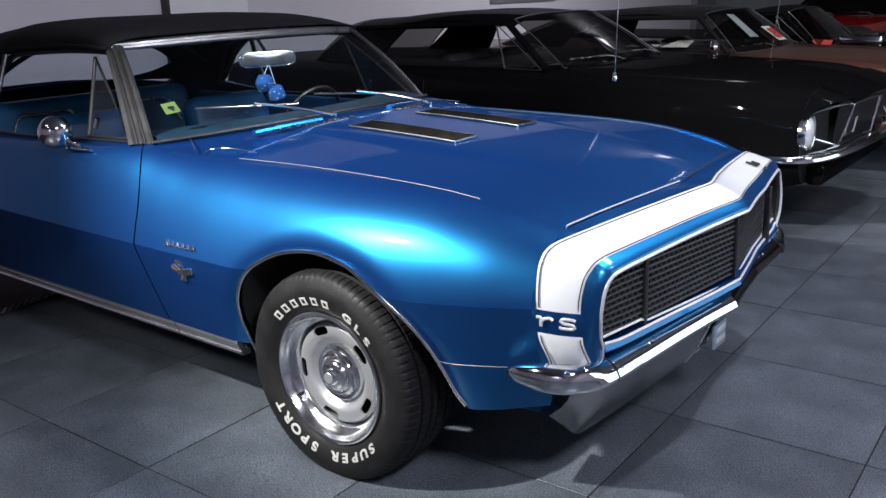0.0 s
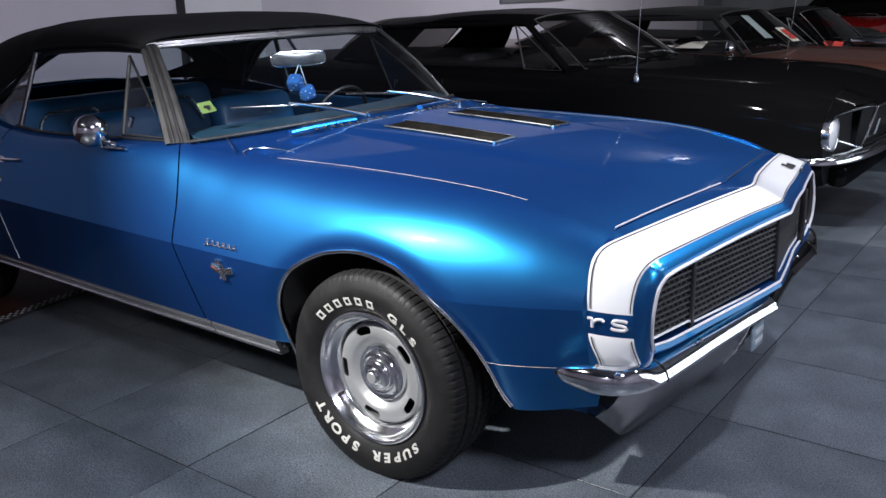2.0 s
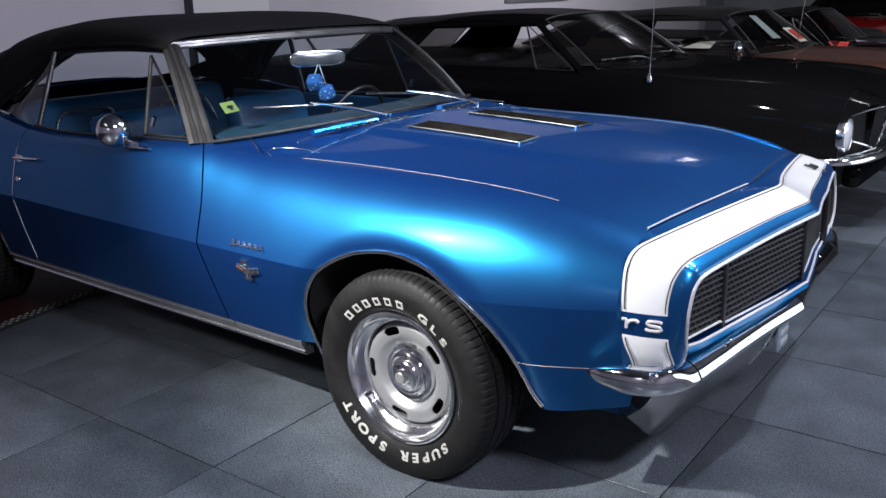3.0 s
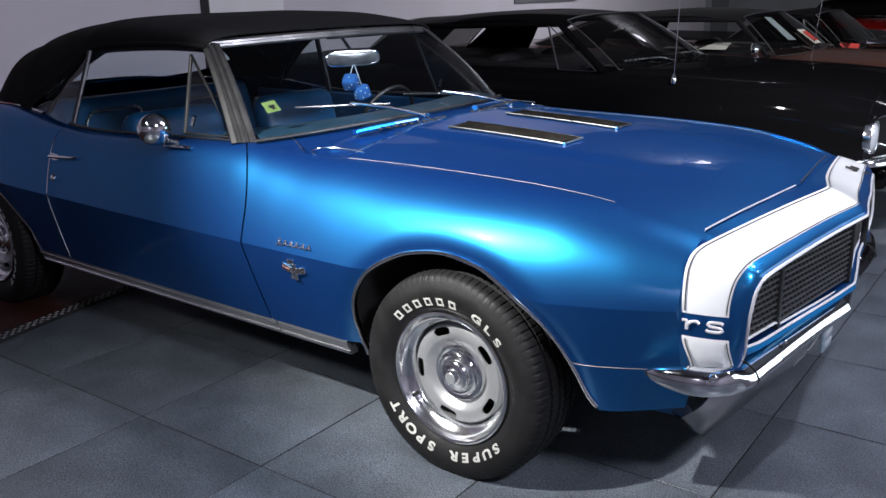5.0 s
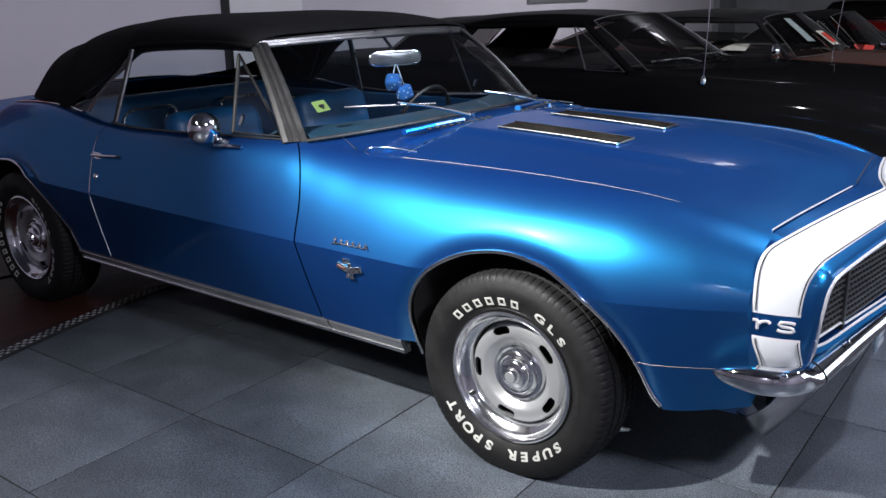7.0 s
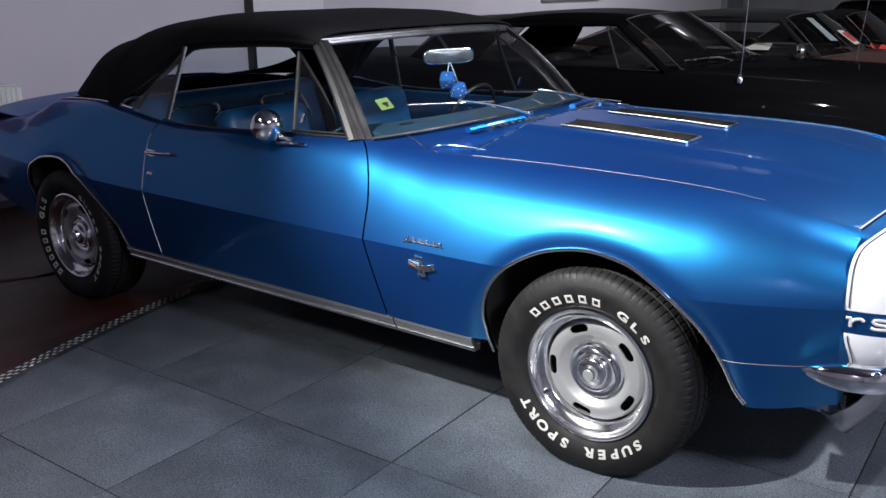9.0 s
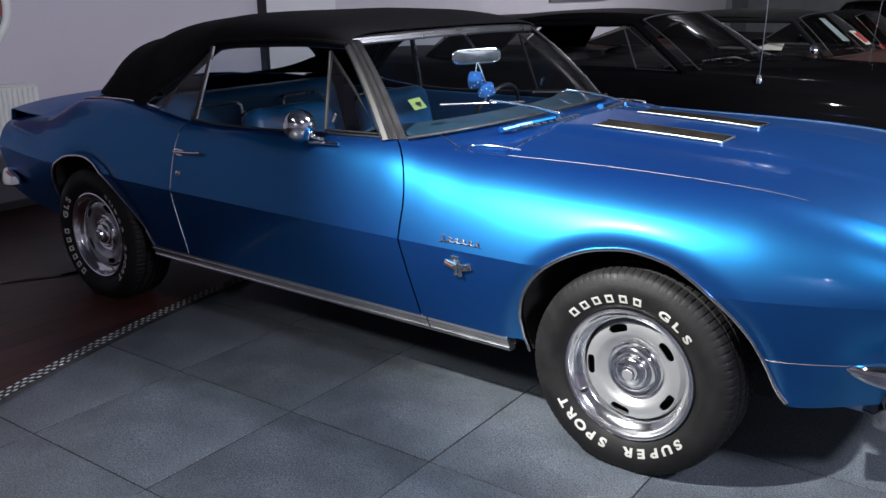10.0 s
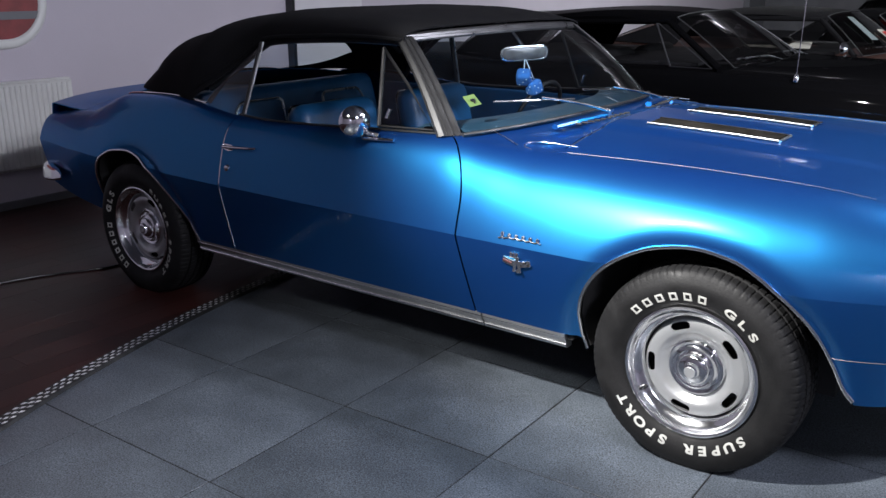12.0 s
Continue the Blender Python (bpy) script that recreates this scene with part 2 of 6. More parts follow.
# ---- materials ----
def car_paint(name, deep, bright, metal=0.75, rough=0.34, coat=1.0, under_tint=None):
    """Metallic lacquer: fine flake under a clear coat."""
    m, tree, bsdf = principled(name)
    n, link = tree.nodes, tree.links.new
    co, flake, cloud, mix = n.new("ShaderNodeTexCoord"), n.new("ShaderNodeTexNoise"), n.new("ShaderNodeTexNoise"), n.new("ShaderNodeMix")
    mix.data_type = "RGBA"
    flake.inputs["Scale"].default_value, flake.inputs["Detail"].default_value = 900, 2
    cloud.inputs["Scale"].default_value, cloud.inputs["Detail"].default_value = 3.0, 3
    link(co.outputs["Object"], flake.inputs["Vector"])
    link(co.outputs["Object"], cloud.inputs["Vector"])
    mix.inputs["A"].default_value, mix.inputs["B"].default_value = (*deep, 1), (*bright, 1)
    link(flake.outputs["Fac"], mix.inputs["Factor"])
    link(mix.outputs["Result"], bsdf.inputs["Base Color"])
    r = n.new("ShaderNodeMapRange")
    r.inputs["From Min"].default_value, r.inputs["From Max"].default_value = 0.3, 0.7
    r.inputs["To Min"].default_value, r.inputs["To Max"].default_value = rough - 0.02, rough + 0.02
    link(cloud.outputs["Fac"], r.inputs["Value"])
    link(r.outputs["Result"], bsdf.inputs["Roughness"])
    bsdf.inputs["Metallic"].default_value = metal
    bsdf.inputs["Coat Weight"].default_value, bsdf.inputs["Coat Roughness"].default_value = coat, 0.03
    if under_tint:
        bsdf.inputs["Specular Tint"].default_value = (0.2, 0.45, 0.95, 1)
        # deep pigment layer beside the flake
        low = n.new("ShaderNodeBsdfPrincipled")
        low.inputs["Base Color"].default_value = (*under_tint, 1)
        low.inputs["Roughness"].default_value, low.inputs["Specular IOR Level"].default_value = 0.6, 0.1
        low.inputs["Coat Weight"].default_value, low.inputs["Coat Roughness"].default_value = coat, 0.03
        both = n.new("ShaderNodeMixShader")
        both.inputs["Fac"].default_value = 0.48
        link(bsdf.outputs[0], both.inputs[1])
        link(low.outputs[0], both.inputs[2])
        link(both.outputs[0], n["Material Output"].inputs["Surface"])
    else:
        bsdf.inputs["Specular IOR Level"].default_value = 0.2 if metal else 0.0
    return m


BLUE = car_paint("blue_metallic_paint", (0.011, 0.20, 0.47), (0.025, 0.33, 0.67), 1.0, 0.345, 0.5, under_tint=(0.002, 0.016, 0.105))
WHITE = surface("white_stripe_paint", (0.78, 0.8, 0.82), 0.35, vary=0.03, coat=1.0)
CHROME = surface("chrome", (0.82, 0.83, 0.85), 0.10, 1.0, vary=0.04, scale=5, rough_vary=0.5)
DULL = surface("brushed_trim", (0.55, 0.56, 0.57), 0.28, 1.0, vary=0.08, scale=12, rough_vary=0.3)
PILLAR = surface("grey_anodised_trim", (0.022, 0.022, 0.023), 0.45, 0.2, vary=0.12, scale=14, rough_vary=0.2)
DIM = surface("dull_dark_trim", (0.13, 0.13, 0.133), 0.5, 0.8, vary=0.1, scale=12)
SILVER = surface("silver_wheel_paint", (0.46, 0.47, 0.48), 0.32, 0.7, vary=0.04, coat=0.3)
RUBBER = surface("tyre_rubber", (0.008, 0.008, 0.0085), 0.62, spec=0.22, vary=0.25, scale=14, fine=0.2, bump=0.25, rough_vary=0.2)
LETTER = surface("white_rubber_letters", (0.42, 0.42, 0.395), 0.6, vary=0.12, scale=40)
BLACKTRIM = surface("black_trim", (0.012, 0.012, 0.013), 0.35, vary=0.2, scale=20)
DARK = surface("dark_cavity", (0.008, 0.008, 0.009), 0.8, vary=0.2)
CLOTH = surface("black_top_fabric", (0.0075, 0.0075, 0.0085), 0.9, spec=0.15, vary=0.2, scale=6, fine=0.35, fine_scale=420, bump=0.35)
VINYL = surface("blue_vinyl", (0.009, 0.08, 0.20), 0.42, vary=0.12, scale=9, fine=0.08, bump=0.2)
DASH = surface("blue_dash_vinyl", (0.010, 0.032, 0.055), 0.4, vary=0.1, scale=9, bump=0.15)
CARPET = surface("dark_blue_carpet", (0.008, 0.02, 0.05), 0.95, vary=0.3, scale=30, fine=0.3)
GRILLE = surface("dark_grille", (0.055, 0.055, 0.058), 0.36, 0.5, vary=0.15, scale=20)
VALANCE = surface("dark_metal_valance", (0.26, 0.26, 0.275), 0.2, 0.95, vary=0.25, scale=6, rough_vary=0.4)
GLASS = glass("clear_glass", (0.86, 0.94, 0.96), 0.92, 0.05)
TINT = glass("smoked_glass", (0.62, 0.60, 0.58), 0.36, 0.06)
RINGMETAL = surface("polished_aluminium", (0.82, 0.83, 0.85), 0.15, 1.0, vary=0.05, scale=9, rough_vary=0.4)
BADGE = surface("bright_badge_enamel", (0.75, 0.76, 0.78), 0.3, 0.35, vary=0.05)

ROCKER = surface("bright_sill_metal", (0.42, 0.43, 0.44), 0.3, 0.85, vary=0.06, scale=9)
SILVERBACK = surface("silver_mirror_shell", (0.16, 0.163, 0.17), 0.3, 0.6, vary=0.3, scale=14)
HEADER = surface("bright_header_trim", (0.12, 0.12, 0.124), 0.36, 0.7, vary=0.15, scale=10, rough_vary=0.3)
SATIN = surface("soft_chrome", (0.84, 0.85, 0.87), 0.06, 1.0, vary=0.12, scale=45, rough_vary=0.5)
# ---- the room ----
WALLPAINT = surface("lilac_grey_wall_paint", (0.51, 0.468, 0.525), 0.75, vary=0.05, scale=1.3, fine=0.03, fine_scale=120, bump=0.08)
PALEPAINT = surface("pale_column_paint", (0.66, 0.64, 0.67), 0.7, vary=0.04, scale=2)
DARKWALL = surface("dark_grey_panel", (0.135, 0.138, 0.15), 0.5, vary=0.15, scale=3)
CEILPAINT = surface("grey_ceiling_paint", (0.14, 0.137, 0.152), 0.85, vary=0.08, scale=2)
GROUT = surface("dark_grout", (0.009, 0.009, 0.010), 0.9, vary=0.3, scale=30)
TILE = surface("slate_blue_tile", (0.082, 0.096, 0.114), 0.36, vary=0.2, scale=5, fine=0.85, fine_scale=210, bump=0.12, rough_vary=0.25, island=0.13)
WOOD = surface("dark_red_wood", (0.036, 0.012, 0.010), 0.4, spec=0.25, vary=0.35, scale=3, fine=0.15, fine_scale=90, bump=0.08, island=0.25)
LAMPGLASS = bpy.data.materials.new("lamp_diffuser")
LAMPGLASS.use_nodes = True
LAMPGLASS.node_tree.nodes["Principled BSDF"].inputs["Base Color"].default_value = (0.8, 0.8, 0.8, 1)
LAMPGLASS.node_tree.nodes["Principled BSDF"].inputs["Emission Color"].default_value = (0.95, 0.97, 1, 1)
LAMPGLASS.node_tree.nodes["Principled BSDF"].inputs["Emission Strength"].default_value = 3.0

X0, X1, Y0, Y1 = -4.9, 4.5, -7.0, 14.5


def slab(name, lo, hi, material, label, category):
    c = [(a + b) / 2 for a, b in zip(lo, hi)]
    ob = box_part(name, c, [b - a for a, b in zip(lo, hi)], material, bevel=0.0)
    return tagged(ob, label, category, kind="structure")


slab("floor", (X0 - 0.3, Y0 - 0.3, -0.2), (X1 + 0.3, Y1 + 0.3, 0.0016), GROUT, "dark grouted screed floor of the car showroom", "floor")
slab("wall_west", (X0 - 0.2, Y0, -0.2), (X0, Y1, CEIL), WALLPAINT, "plain lilac grey painted wall behind the cars", "wall")
slab("wall_north", (X0 - 0.2, Y1, -0.2), (X1 + 0.2, Y1 + 0.2, CEIL), DARKWALL, "dark grey panelled wall at the end of the showroom", "wall")
slab("wall_south", (X0 - 0.2, Y0 - 0.2, -0.2), (X1 + 0.2, Y0, CEIL), WALLPAINT, "plain lilac grey painted wall of the showroom", "wall")
for lo, hi in (((Y0, -0.2), (WIN_Y[0], CEIL)), ((WIN_Y[1], -0.2), (Y1, CEIL)), ((WIN_Y[0], -0.2), (WIN_Y[1], WIN_Z[0])), ((WIN_Y[0], WIN_Z[1]), (WIN_Y[1], CEIL))):
    slab("wall_east", (X1, *lo), (X1 + 0.2, *hi), WALLPAINT, "plain lilac grey painted wall of the showroom", "wall")
window = thing("window_1", (X1 + 0.1, sum(WIN_Y) / 2, WIN_Z[0]), "wide showroom window with dark upright bars", "window", kind="structure")
for k in range(4):
    y = WIN_Y[0] + 0.03 + (WIN_Y[1] - WIN_Y[0] - 0.06) * k / 3
    under(box_part("window_frame", (X1 + 0.12, y, sum(WIN_Z) / 2), (0.06, 0.06, WIN_Z[1] - WIN_Z[0]), BLACKTRIM), window)
for z in WIN_Z:
    under(box_part("window_frame", (X1 + 0.12, sum(WIN_Y) / 2, z + (0.03 if z == WIN_Z[0] else -0.03)), (0.056, WIN_Y[1] - WIN_Y[0] - 0.12, 0.06), BLACKTRIM), window)
slab("ceiling", (X0 - 0.2, Y0 - 0.2, CEIL), (X1 + 0.2, Y1 + 0.2, CEIL + 0.2), CEILPAINT, "dark grey painted showroom ceiling", "ceiling")
slab("column", (X0, 2.17, -0.004), (X0 + 0.06, 3.03, CEIL), PALEPAINT, "pale painted flat column on the wall behind the cars", "column")
slab("trim", (X0, 2.13, -0.004), (X0 + 0.075, 2.167, CEIL), BLACKTRIM, "thin dark upright strip beside the pale column", "trim")
slab("baseboard", (X0, Y0, -0.004), (X0 + 0.03, 2.12, 0.06), DARKWALL, "dark baseboard along the wall above the wood floor", "baseboard")
slab("wall_partition", (X0 + 0.003, 13.6, -0.004), (X0 + 0.12, Y1, CEIL), DARKWALL, "dark grey panelled part of the back wall", "wall")

# housings made up for the added fill lamps
for place, target, sx, sy, watts in LAMPS:
    lamp = thing("ceiling_lamp", (place[0], place[1], CEIL), "pale rectangular ceiling lamp housing", "ceiling lamp", "ceiling lamps")
    bm = bmesh.new()
    w, d = (sx, sy) if abs(target[0] - place[0]) < 1.5 else (sy, sx)
    add_box(bm, (place[0], place[1], CEIL - 0.035), (w + 0.1, d + 0.1, 0.07), 0.01)
    under(part("housing", bm, PALEPAINT), lamp)
for place, target, watts, cone, soft in FLOODS:
    spot = thing("spotlight", (place[0], place[1], CEIL), "small black spotlight on the ceiling", "spotlight", "spotlights")
    v, f = lathe([(0.0, 0.16), (0.05, 0.15), (0.085, 0.08), (0.09, 0.04), (0.085, 0.04)], 24, "z")
    turn = look(place, target)
    under(mesh_part("lamp_shell", [tuple(turn @ Vector(p)) for p in v], f, BLACKTRIM), spot)
    under(rod("lamp_stem", [(place[0], place[1], CEIL), (place[0] - 0.06, place[1] - 0.08, place[2] + 0.1)], 0.012, BLACKTRIM), spot)


# wood floor with a curved edge, its metal strip, and the tiles before it
def edge_x(y):
    return -2.415 + 0.0906 * (y - 0.2) ** 2


ROT = radians(1.2)
PITCH = 0.607


def tile_point(i, j):
    x, y = i * PITCH, j * PITCH
    return (-0.508 + x * math.cos(ROT) - y * math.sin(ROT), -1.207 + x * math.sin(ROT) + y * math.cos(ROT))

# ---- blue convertible ----
car = thing("convertible_car", (0, 0, 0), "metallic blue classic convertible with white nose stripe and closed black top", "car", "parked cars")
IN = (-1.3, 0.0, 0.4)

crease_y = pchip([-3.9, -3.6, -3.2, -2.7, -2.1, -1.5, -0.5, 0.0, 0.3, 0.5, 0.68], [-0.80, -0.85, -0.905, -0.935, -0.935, -0.945, -0.953, -0.945, -0.905, -0.862, -0.805])
crease_z = pchip([-3.9, -2.8, -2.0, 0.2, 0.68], [0.66, 0.64, 0.625, 0.62, 0.64])
sill_y = pchip([-3.9, -3.2, -2.4, -0.5, 0.0, 0.45, 0.68], [-0.76, -0.83, -0.862, -0.868, -0.86, -0.79, -0.71])
sill_z = pchip([-3.9, -3.5, -3.1, -2.9, -2.35, -0.4, -0.34, 0.42, 0.68], [0.47, 0.38, 0.34, 0.325, 0.325, 0.325, 0.30, 0.30, 0.345])
top_y = pchip([-3.9, -3.5, -3.0, -2.4, -2.05, -1.6, -1.2, -0.95, -0.75, -0.6, -0.3, 0.0, 0.3, 0.5, 0.6, 0.68], [-0.70, -0.73, -0.75, -0.77, -0.79, -0.795, -0.788, -0.765, -0.733, -0.708, -0.686, -0.68, -0.675, -0.657, -0.643, -0.632])
top_z = pchip([-3.9, -3.7, -3.45, -3.2, -3.06, -2.9, -2.6, -2.4, -2.1, -1.9, -1.2, -0.95, -0.8, -0.6, -0.2, 0.1, 0.3, 0.5, 0.6, 0.68], [0.75, 0.782, 0.815, 0.845, 0.892, 0.94, 0.952, 0.938, 0.905, 0.895, 0.915, 0.92, 0.905, 0.895, 0.893, 0.886, 0.874, 0.842, 0.817, 0.794])


crease_k = pchip([-3.9, -0.6, 0.1, 0.68], [0.36, 0.33, 0.13, 0.08])


def side_point(x, w):
    """A point of the car's skin: w 0 the sill, 1 the side crease, 2 the top edge."""
    yc, zc, ys, zs, yt, zt = crease_y(x), crease_z(x), sill_y(x), sill_z(x), top_y(x), top_z(x)
    if w <= 1:
        v = 1 - w
        y, z = yc + (ys - yc) * v ** 1.12, zc + (zs - zc) * v
        return (x, y + flange(x, z), z)
    a = (w - 1) * math.pi / 2
    f = 1 - math.cos(a) + crease_k(x) * math.sin(a) * (1 - math.sin(a))
    y, z = yc + (yt - yc) * f, zc + (zt - zc) * math.sin(a)
    return (x, y + flange(x, z), z)


def flange(x, z):
    """How far the skin curls under beside a wheel opening."""
    d = 1.0
    for cx, cz, rx, rz in ((-0.005, 0.305, 0.385, 0.400), (-2.735, 0.300, 0.352, 0.395)):
        if abs(x - cx) < 0.6:
            d = min(d, max(0.0, math.hypot((x - cx) / rx, (z - cz) / rz) - 1.0) * 0.39)
    t = max(0.0, 1 - d / 0.075)
    return 0.022 * t * t


def w_at(x, z):
    zc, zs, zt = crease_z(x), sill_z(x), top_z(x)
    if z <= zc:
        return max(0.0, (z - zs) / (zc - zs))
    return 1 + math.asin(min(1.0, (z - zc) / (zt - zc))) / (math.pi / 2)


ARCH_F = [(-0.362, 0.29), (-0.380, 0.34), (-0.383, 0.40), (-0.371, 0.462), (-0.322, 0.557), (-0.222, 0.648), (-0.116, 0.692), (-0.010, 0.706), (0.10, 0.690),
          (0.183, 0.650), (0.262, 0.588), (0.335, 0.505), (0.380, 0.42), (0.412, 0.345), (0.436, 0.312)]
ARCH_R = [(-3.075, 0.33), (-3.09, 0.42), (-3.08, 0.52), (-3.045, 0.59), (-2.97, 0.655), (-2.88, 0.69), (-2.79, 0.697), (-2.70, 0.68), (-2.62, 0.63), (-2.535, 0.555),
          (-2.43, 0.445), (-2.36, 0.355), (-2.335, 0.322)]


def arch_line(points, n=60):
    return smooth_line([(x, 0.0, z) for x, z in points], n)


def arch_height(points):
    line = arch_line(points, 120)
    k = min(range(len(line)), key=lambda i: line[i][0])
    good = line[k:]
    xs = [p[0] for p in good]
    zs = [p[2] for p in good]
    return xs[0], xs[-1], lambda x: float(np.interp(x, xs, zs))


FA0, FA1, fa = arch_height(ARCH_F)
RA0, RA1, ra = arch_height(ARCH_R)


def skin(name, xs, low, label="", mirror=False, n0=10, n1=26, edge=None):
    """A body panel over the stations xs; low(x): the height of its lower edge; edge(u, w): shift of x along the ends."""
    rows = []
    for x in xs:
        w0 = w_at(x, low(x)) if low else 0.0
        ws = [w0 + (max(1.0, w0) - w0) * i / n0 for i in range(n0)] + [max(1.0, w0) + (2 - max(1.0, w0)) * i / n1 for i in range(n1 + 1)]
        rows.append([side_point(x + (edge(x, w) if edge else 0.0), w) for w in ws])
    v, f = grid(rows)
    return mesh_part(name, v, f, BLUE, car, label, sharp=9.5, thick=0.0025, outward=IN, mirror=mirror)


def spread(a, b, n, ease=True):
    return [a + (b - a) * ((1 - math.cos(math.pi * i / n)) / 2 if ease else i / n) for i in range(n + 1)]


DOOR_F, DOOR_R, GAP = -0.826, -2.085, 0.0036


def front_gap(x, w):
    """The door's front gap leans: forward at the sill, back at the top."""
    near = max(0.0, 1 - abs(x - DOOR_F) / 0.35)
    return near * (0.03 * max(0, 1 - w) - 0.15 * (max(0, w - 1.2) / 0.8) ** 1.7)


def rear_gap(x, w):
    near = max(0.0, 1 - abs(x - DOOR_R) / 0.35)
    return near * (-0.008 * max(0, 1 - w) + 0.04 * max(0, w - 1.45) ** 1.5)


for mir in (False, True):
    xs = spread(DOOR_F + GAP, FA0 - 0.0005, 26, False) + spread(FA0 + 0.0004, FA1, 64) + spread(FA1 + 0.002, 0.655, 14, False)
    skin("front_fender", xs, lambda x: fa(x) if FA0 <= x <= FA1 else (0.29 if x < FA0 and x > FA0 - 0.02 else sill_z(x)), mirror=mir, edge=front_gap)
    skin("door", spread(DOOR_R + GAP, DOOR_F - GAP, 48, False), None, mirror=mir, edge=lambda x, w: front_gap(x, w) + rear_gap(x, w))
    xs = spread(-3.68, RA0 - 0.0005, 24, False) + spread(RA0 + 0.0004, RA1, 60) + spread(RA1 + 0.002, DOOR_R - GAP, 12, False)
    skin("quarter_panel", xs, lambda x: ra(x) if RA0 <= x <= RA1 else sill_z(x), mirror=mir, edge=rear_gap)

    # bright lips round the wheel openings
    for pts in (ARCH_F, ARCH_R):
        line = []
        for x, _, z in arch_line(pts, 70):
            p = side_point(x, w_at(x, z))
            line.append((x, p[1] - 0.004, z))
        rod("wheel_arch_trim", line, 0.0062, RINGMETAL, car, "chrome wheel arch moulding", mirror=mir, up=(0, 1, 0), flat=0.75)
        # dark inner well behind the opening
        rows = [[(x, y, z + 0.004) for y in (side_point(x, w_at(x, z))[1] + 0.012, -0.70, -0.6, -0.45)] for x, _, z in arch_line(pts, 40)]
        v, f = grid(rows)
        mesh_part("wheel_well", v, f, DARK, car, mirror=mir, thick=0.004)
    # rocker moulding in three lengths with a bright lower edge
    for a, b in ((-2.36, DOOR_R - 0.004), (DOOR_R - 0.002, DOOR_F + 0.05), (DOOR_F + 0.056, -0.44)):
        pr = [(0.0, 0.0), (0.004, -0.002), (0.002, -0.016), (-0.006, -0.030), (-0.012, -0.040), (-0.010, -0.048), (-0.018, -0.058), (-0.05, -0.058), (-0.04, 0.0)]
        path = [(x, sill_y(x) + 0.004, sill_z(x) + 0.002) for x in spread(a, b, 12, False)]
        v, f = sweep(path, pr)
        sill = mesh_part("rocker_moulding", v, f, ROCKER, car, "ribbed bright metal sill moulding", mirror=mir, sharp=25)
        for dy, dz, r in ((0.010, -0.046, 0.004), (-0.001, -0.014, 0.0022), (0.002, -0.001, 0.002)):
            rod("moulding_rib", [(x, y + dy, z + dz) for x, y, z in path], r, RINGMETAL, sill, sides=6, mirror=mir)
    # near-black box behind the sill, put in for the shade between door and frame
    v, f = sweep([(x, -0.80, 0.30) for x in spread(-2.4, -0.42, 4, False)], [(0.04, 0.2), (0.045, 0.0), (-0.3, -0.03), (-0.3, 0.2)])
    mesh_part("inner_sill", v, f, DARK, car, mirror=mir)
    # door seal strip along the belt
    line = [(x, top_y(x) + 0.004, top_z(x) + 0.004) for x in spread(DOOR_R, -1.0, 30, False)]
    rod("belt_seal", line, 0.009, BLACKTRIM, car, mirror=mir, flat=0.6)
    line = [(x, top_y(x) + 0.01, top_z(x) + 0.004) for x in spread(-2.95, DOOR_R - 0.25, 20, False)]
    rod("top_edge_trim", line, 0.007, CHROME, car, "chrome trim under the soft top", mirror=mir, flat=0.7)

# ---- hood ----
hood_c = pchip([-0.64, -0.3, 0.0, 0.3, 0.5, 0.68], [0.944, 0.932, 0.916, 0.889, 0.860, 0.823])


def hood_front(y):
    return 0.702 - 0.060 * min(1.0, abs(y) / 0.62) ** 1.1


def hood_point(x, y):
    edge, ez = -top_y(x), top_z(x)
    t = min(1.0, abs(y) / max(edge, 0.3))
    z = hood_c(x) + (ez - hood_c(x)) * t ** 2.4
    # raised middle field with soft shoulders that fades to the nose
    rise = 0.010 * (0.5 - 0.5 * math.tanh((abs(y) - (0.34 - 0.12 * max(0, x))) / 0.022))
    fade = min(1.0, max(0.0, (0.62 - x) / 0.5))
    return (x, y, z + rise * fade - 0.004)


HOOD_B = -0.60
rows = []
for i in range(49):
    u = i / 48
    row = []
    for j in range(65):
        s = -1 + 2 * j / 64
        x_guess = HOOD_B + u * (hood_front(0.6 * s) - HOOD_B)
        y = s * (-top_y(x_guess) - 0.004)
        x = HOOD_B + 0.03 * abs(s) ** 2 + u * (hood_front(y) - HOOD_B - 0.03 * abs(s) ** 2) - 0.0
        row.append(hood_point(x, y))
    rows.append(row)
v, f = grid(rows)
mesh_part("hood", v, f, BLUE, car, "long blue hood with a raised middle", sharp=14, thick=0.006, outward=IN)

